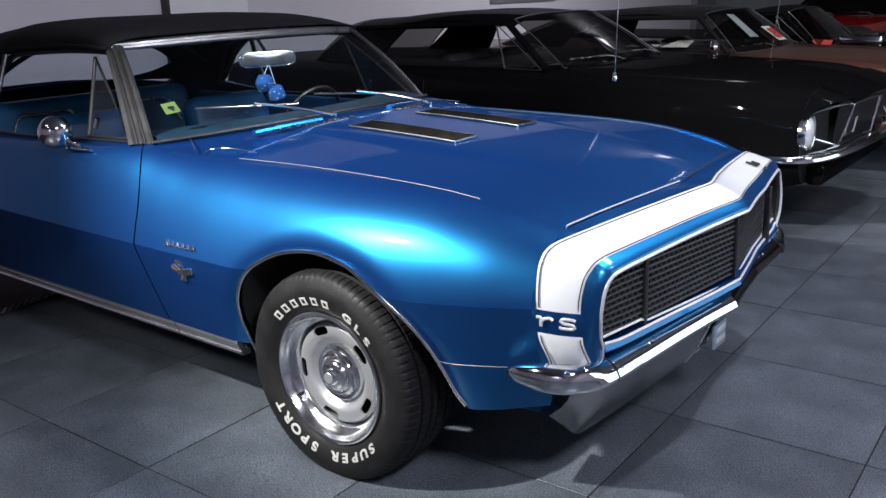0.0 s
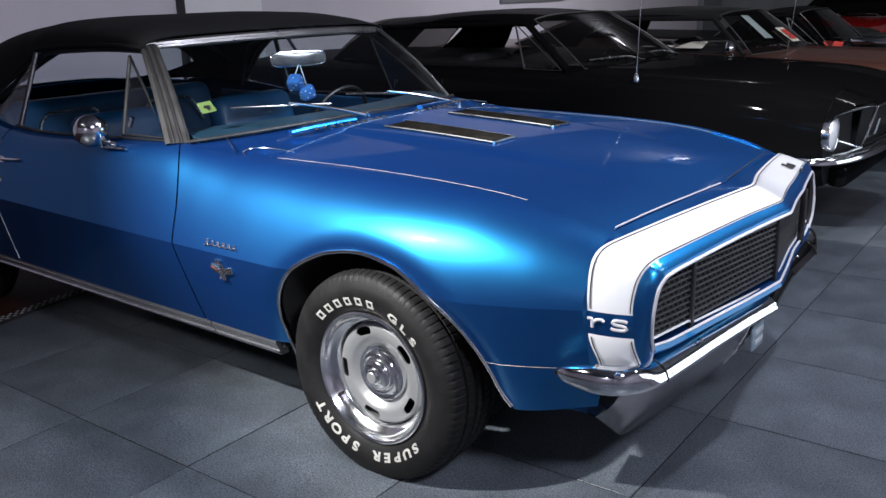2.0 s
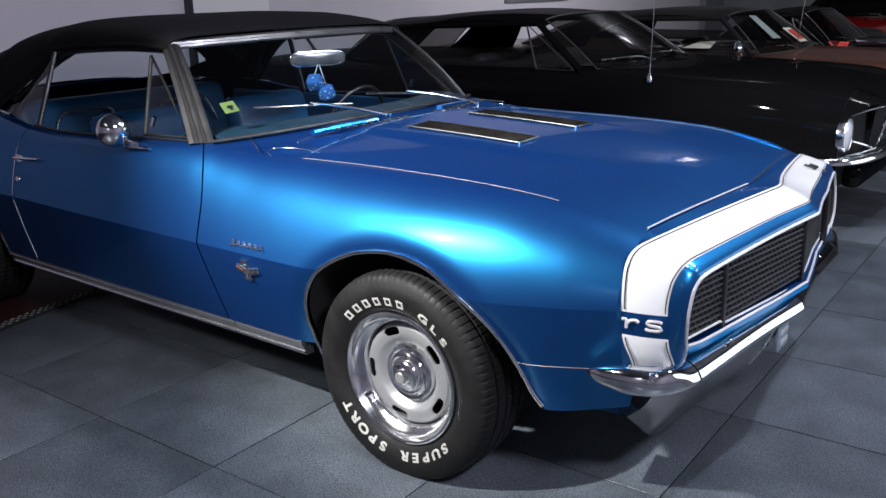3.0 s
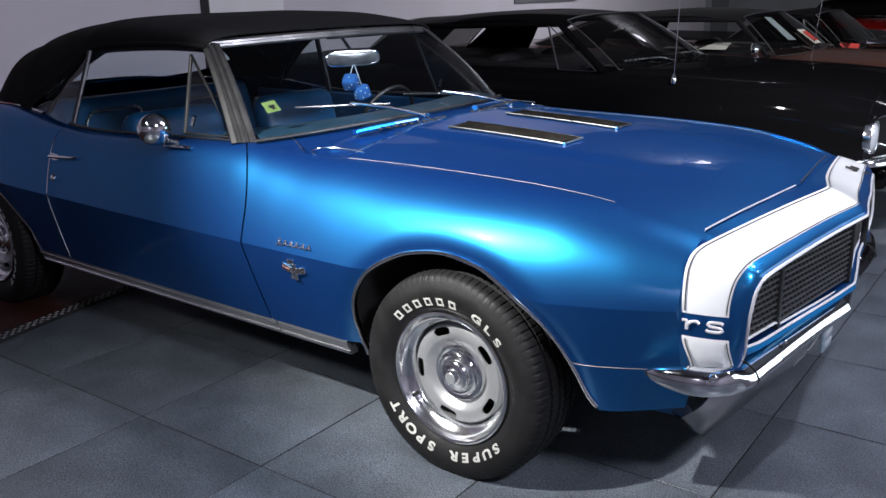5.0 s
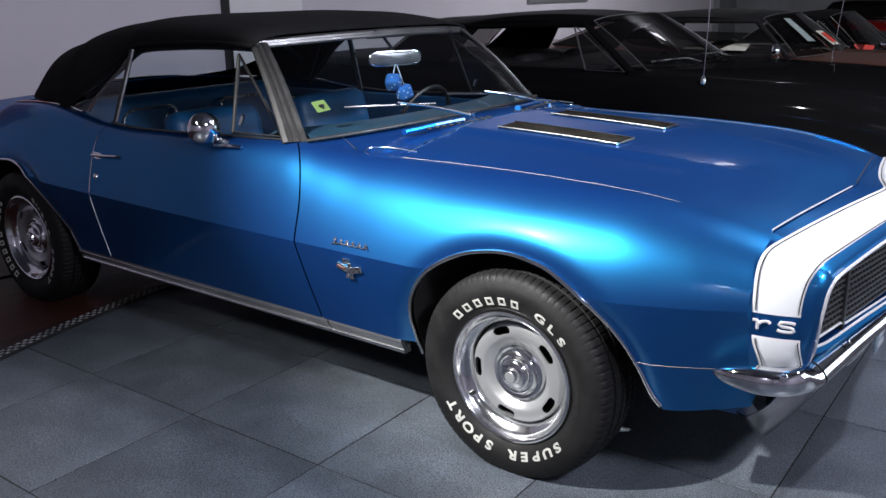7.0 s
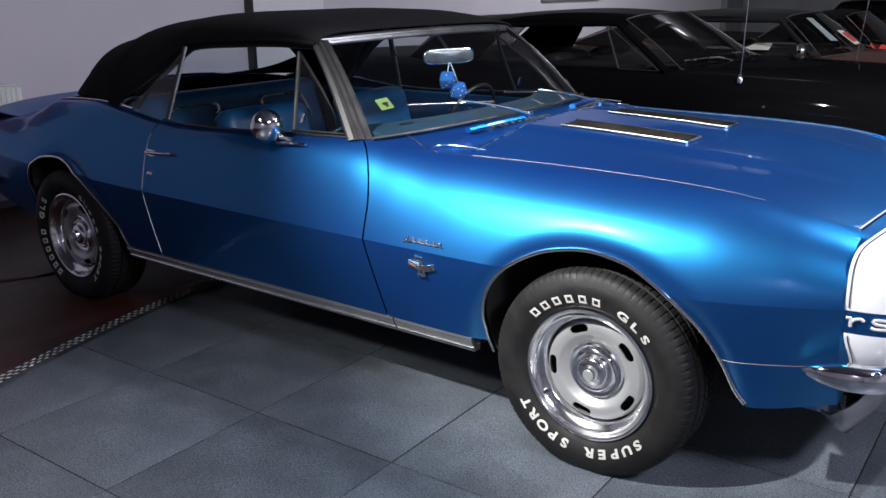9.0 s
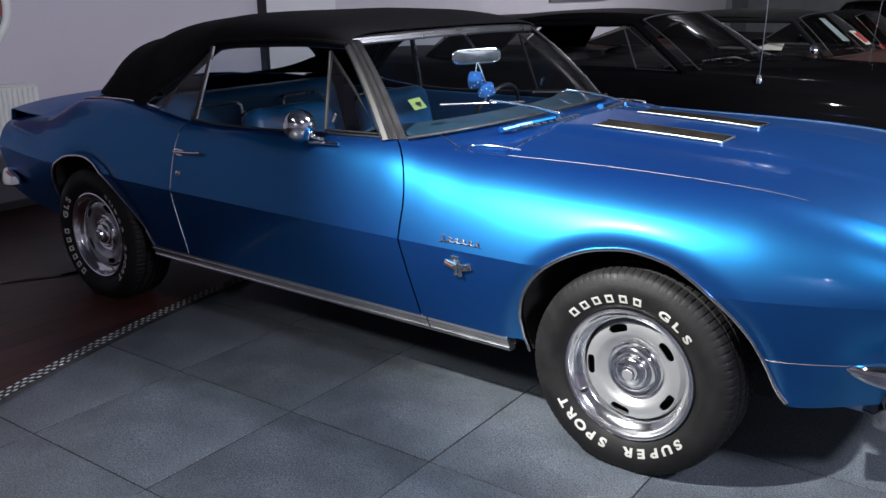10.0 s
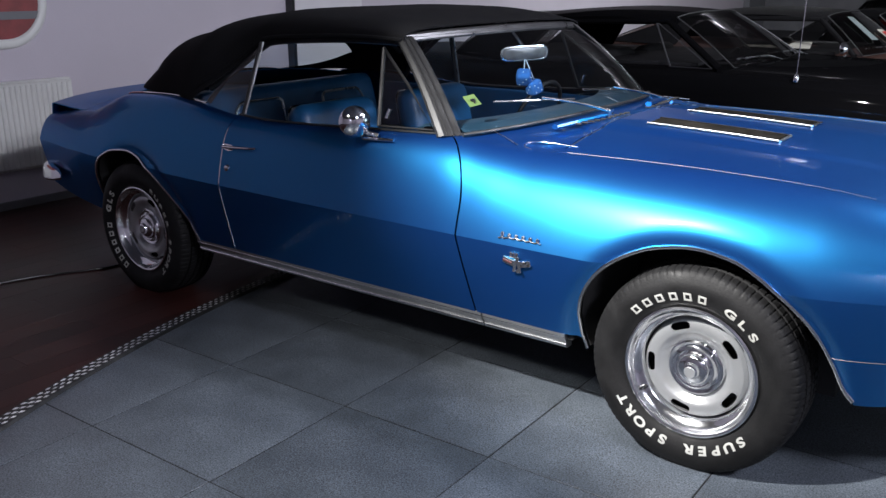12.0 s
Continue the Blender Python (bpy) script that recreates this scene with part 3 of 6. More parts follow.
# bright edges of the hood beside the wings and before the cowl
for s in (-1, 1):
    rod("hood_side_edge", [tuple(np.array(hood_point(x, s * (-top_y(x) - 0.007))) + np.array((0, 0, 0.0015))) for x in np.linspace(-0.55, 0.40, 24)], 0.0013, DIM, car, sides=5)
    rod("hood_rear_edge", [tuple(np.array(hood_point(HOOD_B + 0.03 * abs(q / 0.68) ** 2 + 0.002, s * q)) + np.array((0, 0, 0.0015))) for q in np.linspace(0.12, 0.64, 16)], 0.0022, DULL, car, sides=5)
    rod("cowl_ridge", smooth_line([(-0.722, s * 0.480, 0.936), (-0.690, s * 0.33, 0.946), (-0.668, s * 0.195, 0.950)], 12), 0.015, BLUE, car, "rounded ridge before the cowl vent", flat=0.7)
    rod("hood_corner_edge", [(x, s * y, z) for x, y, z in smooth_line([(-0.545, 0.628, 0.9025), (-0.60, 0.628, 0.905), (-0.68, 0.640, 0.908), (-0.715, 0.672, 0.908), (-0.705, 0.715, 0.904), (-0.665, 0.735, 0.898)], 24)], 0.0018, RINGMETAL, car, "bright curled corner of the hood", sides=6)
    rod("cowl_seam", [(x, s * y, z) for x, y, z in ((-0.895, 0.63, 0.9275), (-0.80, 0.69, 0.922), (-0.712, 0.745, 0.9095))], 0.0016, DULL, car, sides=5)
# louvre inserts
LOUVRE = surface("louvre_metal", (0.16, 0.15, 0.135), 0.17, 1.0, vary=0.2, scale=20)
for sgn in (-1, 1):
    a, b = -0.47, 0.005
    z0 = lambda x, y: hood_point(x, y)[2]
    v, f = [], []
    rows = []
    for i in range(13):
        x = a + (b - a) * i / 12
        yc = sgn * (0.19 + 0.0 * x)
        hw = 0.062
        row = []
        for k, (dy, dz) in enumerate(((-hw, 0.0), (-hw + 0.006, 0.007), (-hw + 0.012, 0.003), (0, 0.003), (hw - 0.012, 0.003), (hw - 0.006, 0.007), (hw, 0.0))):
            row.append((x, yc + dy, z0(x, yc + dy) + dz + 0.0015))
        rows.append(row)
    v, f = grid(rows)
    louvre = mesh_part("hood_louvre", v, f, LOUVRE, car, "ribbed dark metal louvre with a chrome edge", sharp=20, thick=0.004, outward=IN)
    for dy in (-hw + 0.002, hw - 0.002):
        rod("louvre_trim", [(a + (b - a) * i / 10, yc + dy, z0(a + (b - a) * i / 10, yc + dy) + 0.006) for i in range(11)], 0.003, HEADER, louvre)
    rod("louvre_trim", [(b + 0.004, yc + hw * q / 4, z0(b, yc + hw * q / 4) + 0.005) for q in range(-4, 5)], 0.0045, DULL, louvre)
    for r in range(7):
        y = yc - hw + 0.018 + r * 0.0147
        rod("louvre_rib", [(a + 0.01 + (b - a - 0.02) * i / 8, y, z0(a + (b - a) * i / 8, y) + 0.006) for i in range(9)], 0.003, LOUVRE, louvre, sides=5)

# cowl panel between hood and windscreen, with its vent slats
def ws_base(y):
    """Lower edge of the windscreen."""
    t = abs(y) / 0.76
    return (-0.775 - 0.155 * t ** 2.6, y, 0.949 - 0.024 * t ** 2)


rows = []
for i in range(15):
    u = i / 14
    row = []
    for j in range(41):
        s = -1 + 2 * j / 40
        bx, by, bz = ws_base(s * 0.775)
        fx = HOOD_B + 0.03 * abs(s) ** 2 - 0.006
        fy = s * (-top_y(fx) - 0.004)
        fz = hood_point(fx, fy)[2]
        row.append((bx + (fx - bx) * u, by + (fy - by) * u, bz - 0.008 + (fz - bz + 0.008) * u - 0.010 * math.sin(math.pi * u)))
    rows.append(row)
v, f = grid(rows)
mesh_part("cowl_panel", v, f, BLUE, car, sharp=20, thick=0.005, outward=IN)
for y in np.linspace(-0.40, 0.52, 24):
    if -0.02 < y < 0.16:
        continue
    rod("cowl_slot", [(-0.664 - 0.09 * max(0, abs(y) - 0.2), y, 0.9425), (-0.640 - 0.09 * max(0, abs(y) - 0.2), y, 0.9425)], 0.0035, DARK, car, sides=6)
# corner panel between fender top and screen pillar
for mir in (False, True):
    rows = []
    for i in range(9):
        x = -0.985 + (-0.56 + 0.985) * i / 8
        outer = (x, top_y(x), top_z(x))
        inner_y = -0.66 - 0.115 * max(0, (-0.62 - x) / 0.35) ** 1.3
        inner_y = min(inner_y, -0.63)
        rows.append([(x, outer[1] + (max(inner_y, outer[1]) + 0.02 - outer[1]) * k / 4, outer[2] + 0.004 * k / 4 - 0.002) for k in range(5)])
    v, f = grid(rows)
    mesh_part("cowl_corner", v, f, BLUE, car, sharp=20, thick=0.004, outward=IN, mirror=mir)

# ---- nose ----
# three lines from the bumper up over the corner to the middle: stripe's rear edge, its front edge, opening's edge
REAR = [(0.674, -0.735, 0.40), (0.682, -0.77, 0.485), (0.665, -0.797, 0.57), (0.661, -0.800, 0.652), (0.658, -0.786, 0.74), (0.662, -0.757, 0.780), (0.667, -0.713, 0.791),
        (0.690, -0.50, 0.797), (0.734, -0.22, 0.808), (0.778, -0.02, 0.820), (0.779, 0.0, 0.820)]
FRONT = [(0.735, -0.66, 0.41), (0.778, -0.728, 0.495), (0.775, -0.768, 0.57), (0.773, -0.776, 0.652), (0.780, -0.766, 0.72), (0.796, -0.735, 0.762), (0.800, -0.68, 0.768),
         (0.815, -0.48, 0.769), (0.842, -0.21, 0.773), (0.874, -0.02, 0.778), (0.875, 0.0, 0.778)]
OPEN = [(0.77, -0.66, 0.47), (0.792, -0.695, 0.525), (0.806, -0.735, 0.58), (0.816, -0.752, 0.65), (0.823, -0.745, 0.705), (0.830, -0.712, 0.733), (0.834, -0.66, 0.737),
        (0.848, -0.46, 0.739), (0.874, -0.20, 0.743), (0.902, -0.015, 0.748), (0.903, 0.0, 0.748)]


def along(line, n=12):
    """A fine line through the keys, n steps for each stretch, so that lines of alike keys match."""
    k = len(line)
    fs = [pchip(range(k), [p[c] for p in line]) for c in range(3)]
    return [tuple(fn(i / n) for fn in fs) for i in range((k - 1) * n + 1)]


rear, front, opening = along(REAR), along(FRONT), along(OPEN)


def band(a, b, i0, i1, k, bulge=0.0):
    """Rows between two lines over a stretch of them."""
    rows = []
    for i in range(i0, i1 + 1):
        p, q = np.array(a[i]), np.array(b[i])
        rows.append([tuple(p + (q - p) * u / k + bulge * math.sin(math.pi * u / k) * (((p + q) / 2 - np.array((0.1, 0, 0.62))) / np.linalg.norm((p + q) / 2 - np.array((0.1, 0, 0.62))))) for u in range(k + 1)])
    return rows


END = len(rear) - 1
GX = lambda y: 0.858 - 0.088 * (abs(y) / 0.72)
for mir in (False, True):
    side = [side_point(0.655, 2 * i / 36) for i in range(37)]
    # stripe: lower part, blue badge field, upper part
    for name, i0, i1, m, lab in (("nose_panel", 0, 12, BLUE, ""), ("nose_stripe", 12, 25, WHITE, "white stripe below the badge"),
                                 ("badge_field", 23, 36, BLUE, ""), ("nose_stripe", 36, END, WHITE, "white stripe over the nose")):
        if name == "badge_field":
            i0, i1 = 25, 34
        if name == "nose_stripe" and i1 == END:
            i0 = 34
        v, f = grid(band(rear, front, i0, i1, 8, 0.006))
        mesh_part(name, v, f, m, car, lab, sharp=30, thick=0.004, outward=IN, mirror=mir)
    v, f = grid(band(front, opening, 0, END, 8, 0.008))
    mesh_part("grille_surround", v, f, BLUE, car, sharp=35, thick=0.004, outward=IN, mirror=mir)
    for line, sh in ((rear, 0.94), (front, 0.06)):
        pts = [tuple(np.array(rear[i]) * sh + np.array(front[i]) * (1 - sh) + 0.0045 * (np.array(rear[i]) - np.array((0.1, 0, 0.6))) / np.linalg.norm(np.array(rear[i]) - np.array((0.1, 0, 0.6)))) for i in range(12, END + 1) if not 24 < i < 35]
        cut = 13
        rod("pinstripe", pts[:cut], 0.0016, BLACKTRIM, car, sides=5, mirror=mir)
        rod("pinstripe", pts[cut:], 0.0016, BLACKTRIM, car, sides=5, mirror=mir)
    rows = [[p, (p[0] - 0.012, p[1] * 0.985, 0.62 + (p[2] - 0.62) * 0.97), (GX(p[1]) - 0.05, p[1] * 0.985, 0.62 + (p[2] - 0.62) * 0.97)] for p in opening]
    v, f = grid(rows)
    mesh_part("grille_return", v, f, BLACKTRIM, car, mirror=mir)
    rod("grille_trim", opening, 0.005, BADGE, car, "chrome line round the grille opening", mirror=mir)
    # header between hood edge and stripe
    rows = []
    for j in range(31):
        i = 75 + (END - 75) * j / 30
        lo = int(i)
        fr = i - lo
        p = np.array(rear[lo]) * (1 - fr) + np.array(rear[min(lo + 1, END)]) * fr
        y = p[1]
        hx = hood_front(y) + 0.003
        h = np.array(hood_point(hx, y)) - np.array((0, 0, 0.001))
        rows.append([tuple(h + (p - h) * k / 5) for k in range(6)])
    v, f = grid(rows)
    mesh_part("header_panel", v, f, BLUE, car, sharp=30, thick=0.004, outward=IN, mirror=mir)
    # edge of the hood's front: bright on the near half, near-black on the far half
    rod("hood_edge_trim", [np.array(hood_point(hood_front(y) - 0.002, y)) + np.array((0, 0, 0.003)) for y in np.linspace(-0.615, -0.03, 40)], 0.0022, DARK if mir else BADGE, car, sides=6, mirror=mir)
    rows, last = [], 0
    for p in side:
        last = min(range(last, 96), key=lambda q: (rear[q][1] - p[1]) ** 2 + (rear[q][2] - p[2]) ** 2)
        rows.append([tuple(np.array(p) + (np.array(rear[last]) - np.array(p)) * k / 3) for k in range(4)])
    v, f = grid(rows)
    mesh_part("nose_joint", v, f, BLUE, car, sharp=40, thick=0.003, outward=IN, mirror=mir)

# grille: dark box behind, division posts, bars and webs


def g_lo(y):
    return 0.505 + 0.02 * (abs(y) / 0.72) ** 6


def g_hi(y):
    return 0.722 + 0.012 * abs(y) / 0.7 - 0.03 * (abs(y) / 0.735) ** 12


rows = [[(GX(y) - 0.05, y, 0.47), (GX(y) - 0.05, y, 0.76)] for y in np.linspace(-0.745, 0.745, 21)]
v, f = grid(rows)
mesh_part("grille_back", v, f, DARK, car, thick=0.004)
for mir in (False, True):
    # lower lip of the opening, from corner to middle
    lip = [(0.79, -0.69, 0.527), (0.802, -0.62, 0.520), (0.825, -0.45, 0.519), (0.868, -0.15, 0.52), (0.887, 0.0, 0.522)]
    sm = smooth_line(lip, 24)
    v, f = sweep(sm, [(0.0, -0.016), (0.010, -0.006), (0.004, 0.008), (-0.05, 0.010), (-0.05, -0.016)])
    mesh_part("grille_sill", v, f, BLUE, car, mirror=mir)
    rod("grille_trim", [(x + 0.004, y, z + 0.010) for x, y, z in sm], 0.004, BADGE, car, mirror=mir)
    rod("grille_inner_trim", [(GX(y) + 0.014, y, np.interp(y, [-0.70, -0.51, -0.485, 0.0], [0.553, 0.549, 0.538, 0.523])) for y in np.linspace(-0.69, -0.005, 40)], 0.0035, BADGE, car, mirror=mir)
    for y in (-0.495,):
        box_part("division_post", (GX(y) + 0.008, y if not mir else -y, 0.617), (0.02, 0.022, 0.20), BLACKTRIM, car)
    n = 11
    for r in range(n):
        pts = []
        for y in np.linspace(-0.735, -0.004, 34):
            lo, hi = g_lo(y) + 0.034, g_hi(y)
            pts.append((GX(y), y, lo + (hi - lo) * (r + 0.5) / n))
        if r in (0, n - 1):
            pts = [p for p in pts if p[1] > -0.715]
        v, f = sweep(pts, [(0.012, -0.0034), (0.013, 0.0), (0.012, 0.0034), (-0.012, 0.0034), (-0.012, -0.0034)])
        mesh_part("grille_bar", v, f, GRILLE, car, mirror=mir)
    verts, faces = [], []
    for r in range(n - 1):
        for c in range(29):
            y = -0.725 + (c + (r % 2) * 0.5) * 0.0248
            lo, hi = g_lo(y) + 0.034, g_hi(y)
            z0, z1 = lo + (hi - lo) * (r + 0.5) / n, lo + (hi - lo) * (r + 1.5) / n
            k = len(verts)
            for yy in (y - 0.0034, y + 0.0034):
                verts += [(GX(y) + 0.010, yy, z0), (GX(y) + 0.010, yy, z1), (GX(y) - 0.012, yy, z1), (GX(y) - 0.012, yy, z0)]
            faces += [(k, k + 1, k + 2, k + 3), (k + 4, k + 5, k + 6, k + 7), (k, k + 1, k + 5, k + 4)]
    web = mesh_part("grille_web", verts, faces, GRILLE, car, mirror=mir)
    web["kind"] = "stuff"
box_part("grille_centre_post", (GX(0) + 0.01, 0, 0.617), (0.02, 0.014, 0.21), BLACKTRIM, car)

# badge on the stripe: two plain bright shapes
p0, p1 = np.array(rear[30]), np.array(front[30])
d = (p1 - p0) / np.linalg.norm(p1 - p0)
out = np.array((d[1], -d[0], 0.0))
out = out if out[1] < 0 else -out
for u, lines in ((0.25, [[(-0.026, 0.011), (-0.016, 0.011), (-0.014, 0.006), (-0.014, -0.012)], [(-0.013, 0.000), (-0.004, 0.008), (0.008, 0.010), (0.016, 0.005)]]),
                 (0.72, [[(0.020, 0.010), (0.012, 0.0125), (-0.010, 0.012), (-0.018, 0.007), (-0.010, 0.001), (0.012, -0.001), (0.019, -0.006), (0.011, -0.012), (-0.012, -0.0125), (-0.021, -0.009)]])):
    c = p0 + (p1 - p0) * u + out * 0.010
    verts, faces = [], []
    for line in lines:
        v, f = tube(smooth_line([tuple(c + d * a + np.array((0, 0, b))) for a, b in line], 18), 0.0043, 8, up=tuple(out), flat=0.8)
        faces += [tuple(len(verts) + q for q in g) for g in f]
        verts += v
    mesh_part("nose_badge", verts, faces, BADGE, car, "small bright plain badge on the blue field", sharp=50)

# small dark mark on the stripe of the far side
bm = bmesh.new()
for px, py, sx, sy in ((0.735, 0.50, 0.035, 0.012), (0.752, 0.515, 0.012, 0.030), (0.742, 0.53, 0.030, 0.012), (0.785, 0.513, 0.014, 0.014)):
    add_box(bm, (px, py, 0.7985 - (px - 0.70) * 0.27), (sx, sy, 0.006), 0.001, Matrix.Rotation(radians(15), 4, "Y"), 1)
part("header_badge", bm, BLACKTRIM, car, "small dark plain badge on the white stripe")

# bumper: an upper facet and a steep blade, wrapped round the corners
path = smooth_line([(0.582, -0.822, 0), (0.63, -0.832, 0), (0.70, -0.827, 0), (0.752, -0.808, 0), (0.786, -0.768, 0), (0.806, -0.70, 0), (0.822, -0.55, 0), (0.838, -0.35, 0), (0.856, -0.165, 0), (0.877, 0.0, 0)], 80)
SIDE_PROF = [(-0.025, 0.501), (-0.008, 0.500), (0.003, 0.493), (0.010, 0.478), (0.013, 0.456), (0.011, 0.444), (0.004, 0.434), (-0.012, 0.428)]
FRONT_PROF = [(-0.052, 0.488), (-0.042, 0.487), (-0.020, 0.479), (-0.002, 0.468), (0.006, 0.459), (0.0135, 0.443), (0.011, 0.433), (-0.012, 0.424)]
for mir in (False, True):
    p = [np.array((q[0] + (0.013 * abs(q[1]) if mir else 0.0), q[1], q[2])) for q in path]
    rows = []
    for i, q in enumerate(p):
        d = p[min(i + 1, 80)] - p[max(i - 1, 0)]
        o = np.array((d[1], -d[0], 0.0))
        o = o / np.linalg.norm(o)
        if i == 80:
            o = np.array((1.0, 0, 0))
        w = min(1.0, max(0.0, (q[1] + 0.79) / 0.11)) if q[0] > 0.74 else 0.0
        w = w * w * (3 - 2 * w)
        tip = min(1.0, 0.12 + math.sqrt(min(1.0, i / 9)) * 0.9)
        row = []
        for (sa, sz), (fa_, fz) in zip(SIDE_PROF, FRONT_PROF):
            a, z = sa + (fa_ - sa) * w, sz + (fz - sz) * w
            row.append(tuple(q + o * (a * tip) + np.array((0, 0, 0.462 + (z - 0.462) * tip))))
        rows.append(row)
    v, f = grid(rows)
    mesh_part("front_bumper", v, f, SATIN, car, "chrome front bumper blade", sharp=35, thick=0.003, outward=(0.2, -0.2, 0.455), mirror=mir)
    k = min(range(81), key=lambda i: abs(path[i][1] + 0.655) if path[i][0] > 0.78 else 9)
    rod("bumper_joint", [tuple(np.array(q) + np.array((0.001, -0.001, 0.0008))) for q in rows[k][1:7]], 0.0016, BLACKTRIM, car, sides=5, mirror=mir)
    for bx, by, bz, r in ((0.755, -0.812, 0.484, 0.011), (0.826, -0.46, 0.4825, 0.007)):
        v, f = lathe([(0.0, 0.5 * r), (0.6 * r, 0.42 * r), (r, 0.0), (1.15 * r, -0.3 * r)], 14, "z")
        m = Matrix.Translation((bx, by, bz)) @ Vector((bx - 0.55, by * (0.9 if by < -0.7 else 0.0), 0.12 if by < -0.7 else 0.5)).to_track_quat("Z", "Y").to_matrix().to_4x4()
        mesh_part("bumper_bolt", [tuple(m @ Vector(q)) for q in v], f, CHROME, car, mirror=mir)
    # sheet valance that leans back below the bumper
    tops = smooth_line([(0.735, -0.735, 0.42), (0.768, -0.70, 0.427), (0.788, -0.63, 0.43), (0.80, -0.45, 0.43), (0.815, -0.25, 0.43), (0.835, -0.045, 0.43)], 30)
    lows = smooth_line([(0.640, -0.700, 0.297), (0.653, -0.645, 0.248), (0.667, -0.583, 0.200), (0.694, -0.42, 0.209), (0.722, -0.22, 0.225), (0.749, -0.045, 0.240)], 30)
    rows = []
    for p, q in zip(tops, lows):
        p, q = np.array(p), np.array(q)
        out_ = np.array((0.8, -0.25, -0.2))
        rows.append([tuple(p + (q - p) * u + out_ * 0.014 * math.sin(math.pi * u)) for u in (0, 0.2, 0.4, 0.6, 0.8, 0.94)] + [tuple(q), tuple(q + np.array((-0.03, 0.006, 0.004)))])
    v, f = grid(rows)
    mesh_part("front_valance", v, f, VALANCE, car, "dark shiny metal valance under the bumper", sharp=30, thick=0.004, outward=IN, mirror=mir)
    rod("valance_edge", [rows[-1][k] for k in range(7)], 0.004, DULL, car, sides=6, mirror=mir)
    v, f = grid([[(0.43, -0.775, 0.302), (0.43, -0.6, 0.26)], [(0.55, -0.75, 0.322), (0.56, -0.6, 0.26)], [(0.655, -0.705, 0.345), (0.66, -0.6, 0.25)]])
    mesh_part("fender_underside", v, f, BLUE, car, mirror=mir, thick=0.003)
    rod("fender_seam", [side_point(x, w_at(x, 0.44 + 0.02 * (x - 0.36) / 0.25)) for x in np.linspace(0.375, 0.60, 10)], 0.0012, DIM, car, sides=5, mirror=mir)
PLATE = surface("plate_blue_grey", (0.25, 0.33, 0.4), 0.35, vary=0.2, scale=60)
plate = box_part("plate_holder", (0.812, 0.07, 0.313), (0.012, 0.10, 0.085), PLATE, car, "small blue-grey plate under the bumper", bevel=0.006)
for z in (0.335, 0.300):
    box_part("plate_bar", (0.819, 0.07, z - 0.002), (0.004, 0.07, 0.016), BADGE, plate, bevel=0.001)
v, f = grid([[(0.80, -0.015, 0.42), (0.78, -0.015, 0.34), (0.77, 0.0, 0.275), (0.77, 0.03, 0.27)], [(0.80, 0.07, 0.42), (0.79, 0.075, 0.36), (0.78, 0.05, 0.28), (0.77, 0.04, 0.27)]])
mesh_part("tow_bracket", v, f, BLACKTRIM, car, "black triangular towing bracket", thick=0.02)

# under-structure
box_part("chassis", (-1.35, 0, 0.30), (3.4, 1.2, 0.16), DARK, car)
box_part("radiator_support", (0.655, 0, 0.32), (0.02, 1.1, 0.2), DARK, car)
box_part("engine_bay", (0.15, 0, 0.50), (1.1, 0.9, 0.5), DARK, car)
box_part("boot_floor", (-3.3, 0, 0.5), (0.9, 1.2, 0.4), DARK, car)

# ---- rear deck ----
rows = []
for i in range(13):
    x = -2.96 - 0.72 * i / 12
    rows.append([(x, top_y(x) * -s, top_z(x) + 0.06 * (1 - s * s)) for s in np.linspace(-1, 1, 25)])
v, f = grid(rows)
mesh_part("boot_lid", v, f, BLUE, car, sharp=20, thick=0.005, outward=IN)
rows = []
for i in range(9):
    w = 2 * i / 8
    y = side_point(-3.68, w)
    rows.append([(y[0] - 0.05 * (1 - s * s) - 0.0, y[1] * -s, y[2]) for s in np.linspace(-1, 1, 25)])
v, f = grid(rows)
mesh_part("tail_panel", v, f, BLUE, car, sharp=25, thick=0.005, outward=IN)
rows = []
for s in np.linspace(-1, 1, 33):
    y = 0.745 * s
    h = 0.025 - 0.02 * abs(s) ** 6 - 0.025 * s * s
    x0 = -3.37 - 0.04 * (1 - s * s)
    rows.append([(x0, y, 0.825), (x0 - 0.14, y, 0.838 + 0.3 * h), (x0 - 0.28, y, 0.862 + h), (x0 - 0.305, y, 0.856 + h), (x0 - 0.315, y, 0.775)])
v, f = grid(rows)
mesh_part("rear_spoiler", v, f, BLUE, car, "low blue rear spoiler", sharp=30, thick=0.006, outward=(-3.6, 0, 0.6))
rb = smooth_line([(-3.46, -0.865, 0.48), (-3.60, -0.845, 0.48), (-3.70, -0.79, 0.48), (-3.76, -0.6, 0.48), (-3.87, 0.0, 0.48)], 30)
prof = [(-0.02, 0.050), (0.0, 0.049), (0.014, 0.045), (0.020, 0.040), (0.024, 0.034), (0.030, 0.008), (0.034, -0.018), (0.034, -0.026), (0.028, -0.034), (0.010, -0.042), (-0.02, -0.044)]
for mir in (False, True):
    rows = []
    for i, q in enumerate(rb):
        s = min(1.0, 0.2 + math.sqrt(min(1.0, i / 5)) * 0.8)
        d = np.array(rb[min(i + 1, 30)]) - np.array(rb[max(i - 1, 0)])
        o = np.array((-d[1], d[0], 0.0)) / np.linalg.norm(d)
        rows.append([tuple(np.array(q) + o * a * s + np.array((0, 0, b * s))) for a, b in prof])
    v, f = grid(rows)
    mesh_part("rear_bumper", v, f, CHROME, car, sharp=35, thick=0.003, outward=(-3.4, 0, 0.47), mirror=mir)

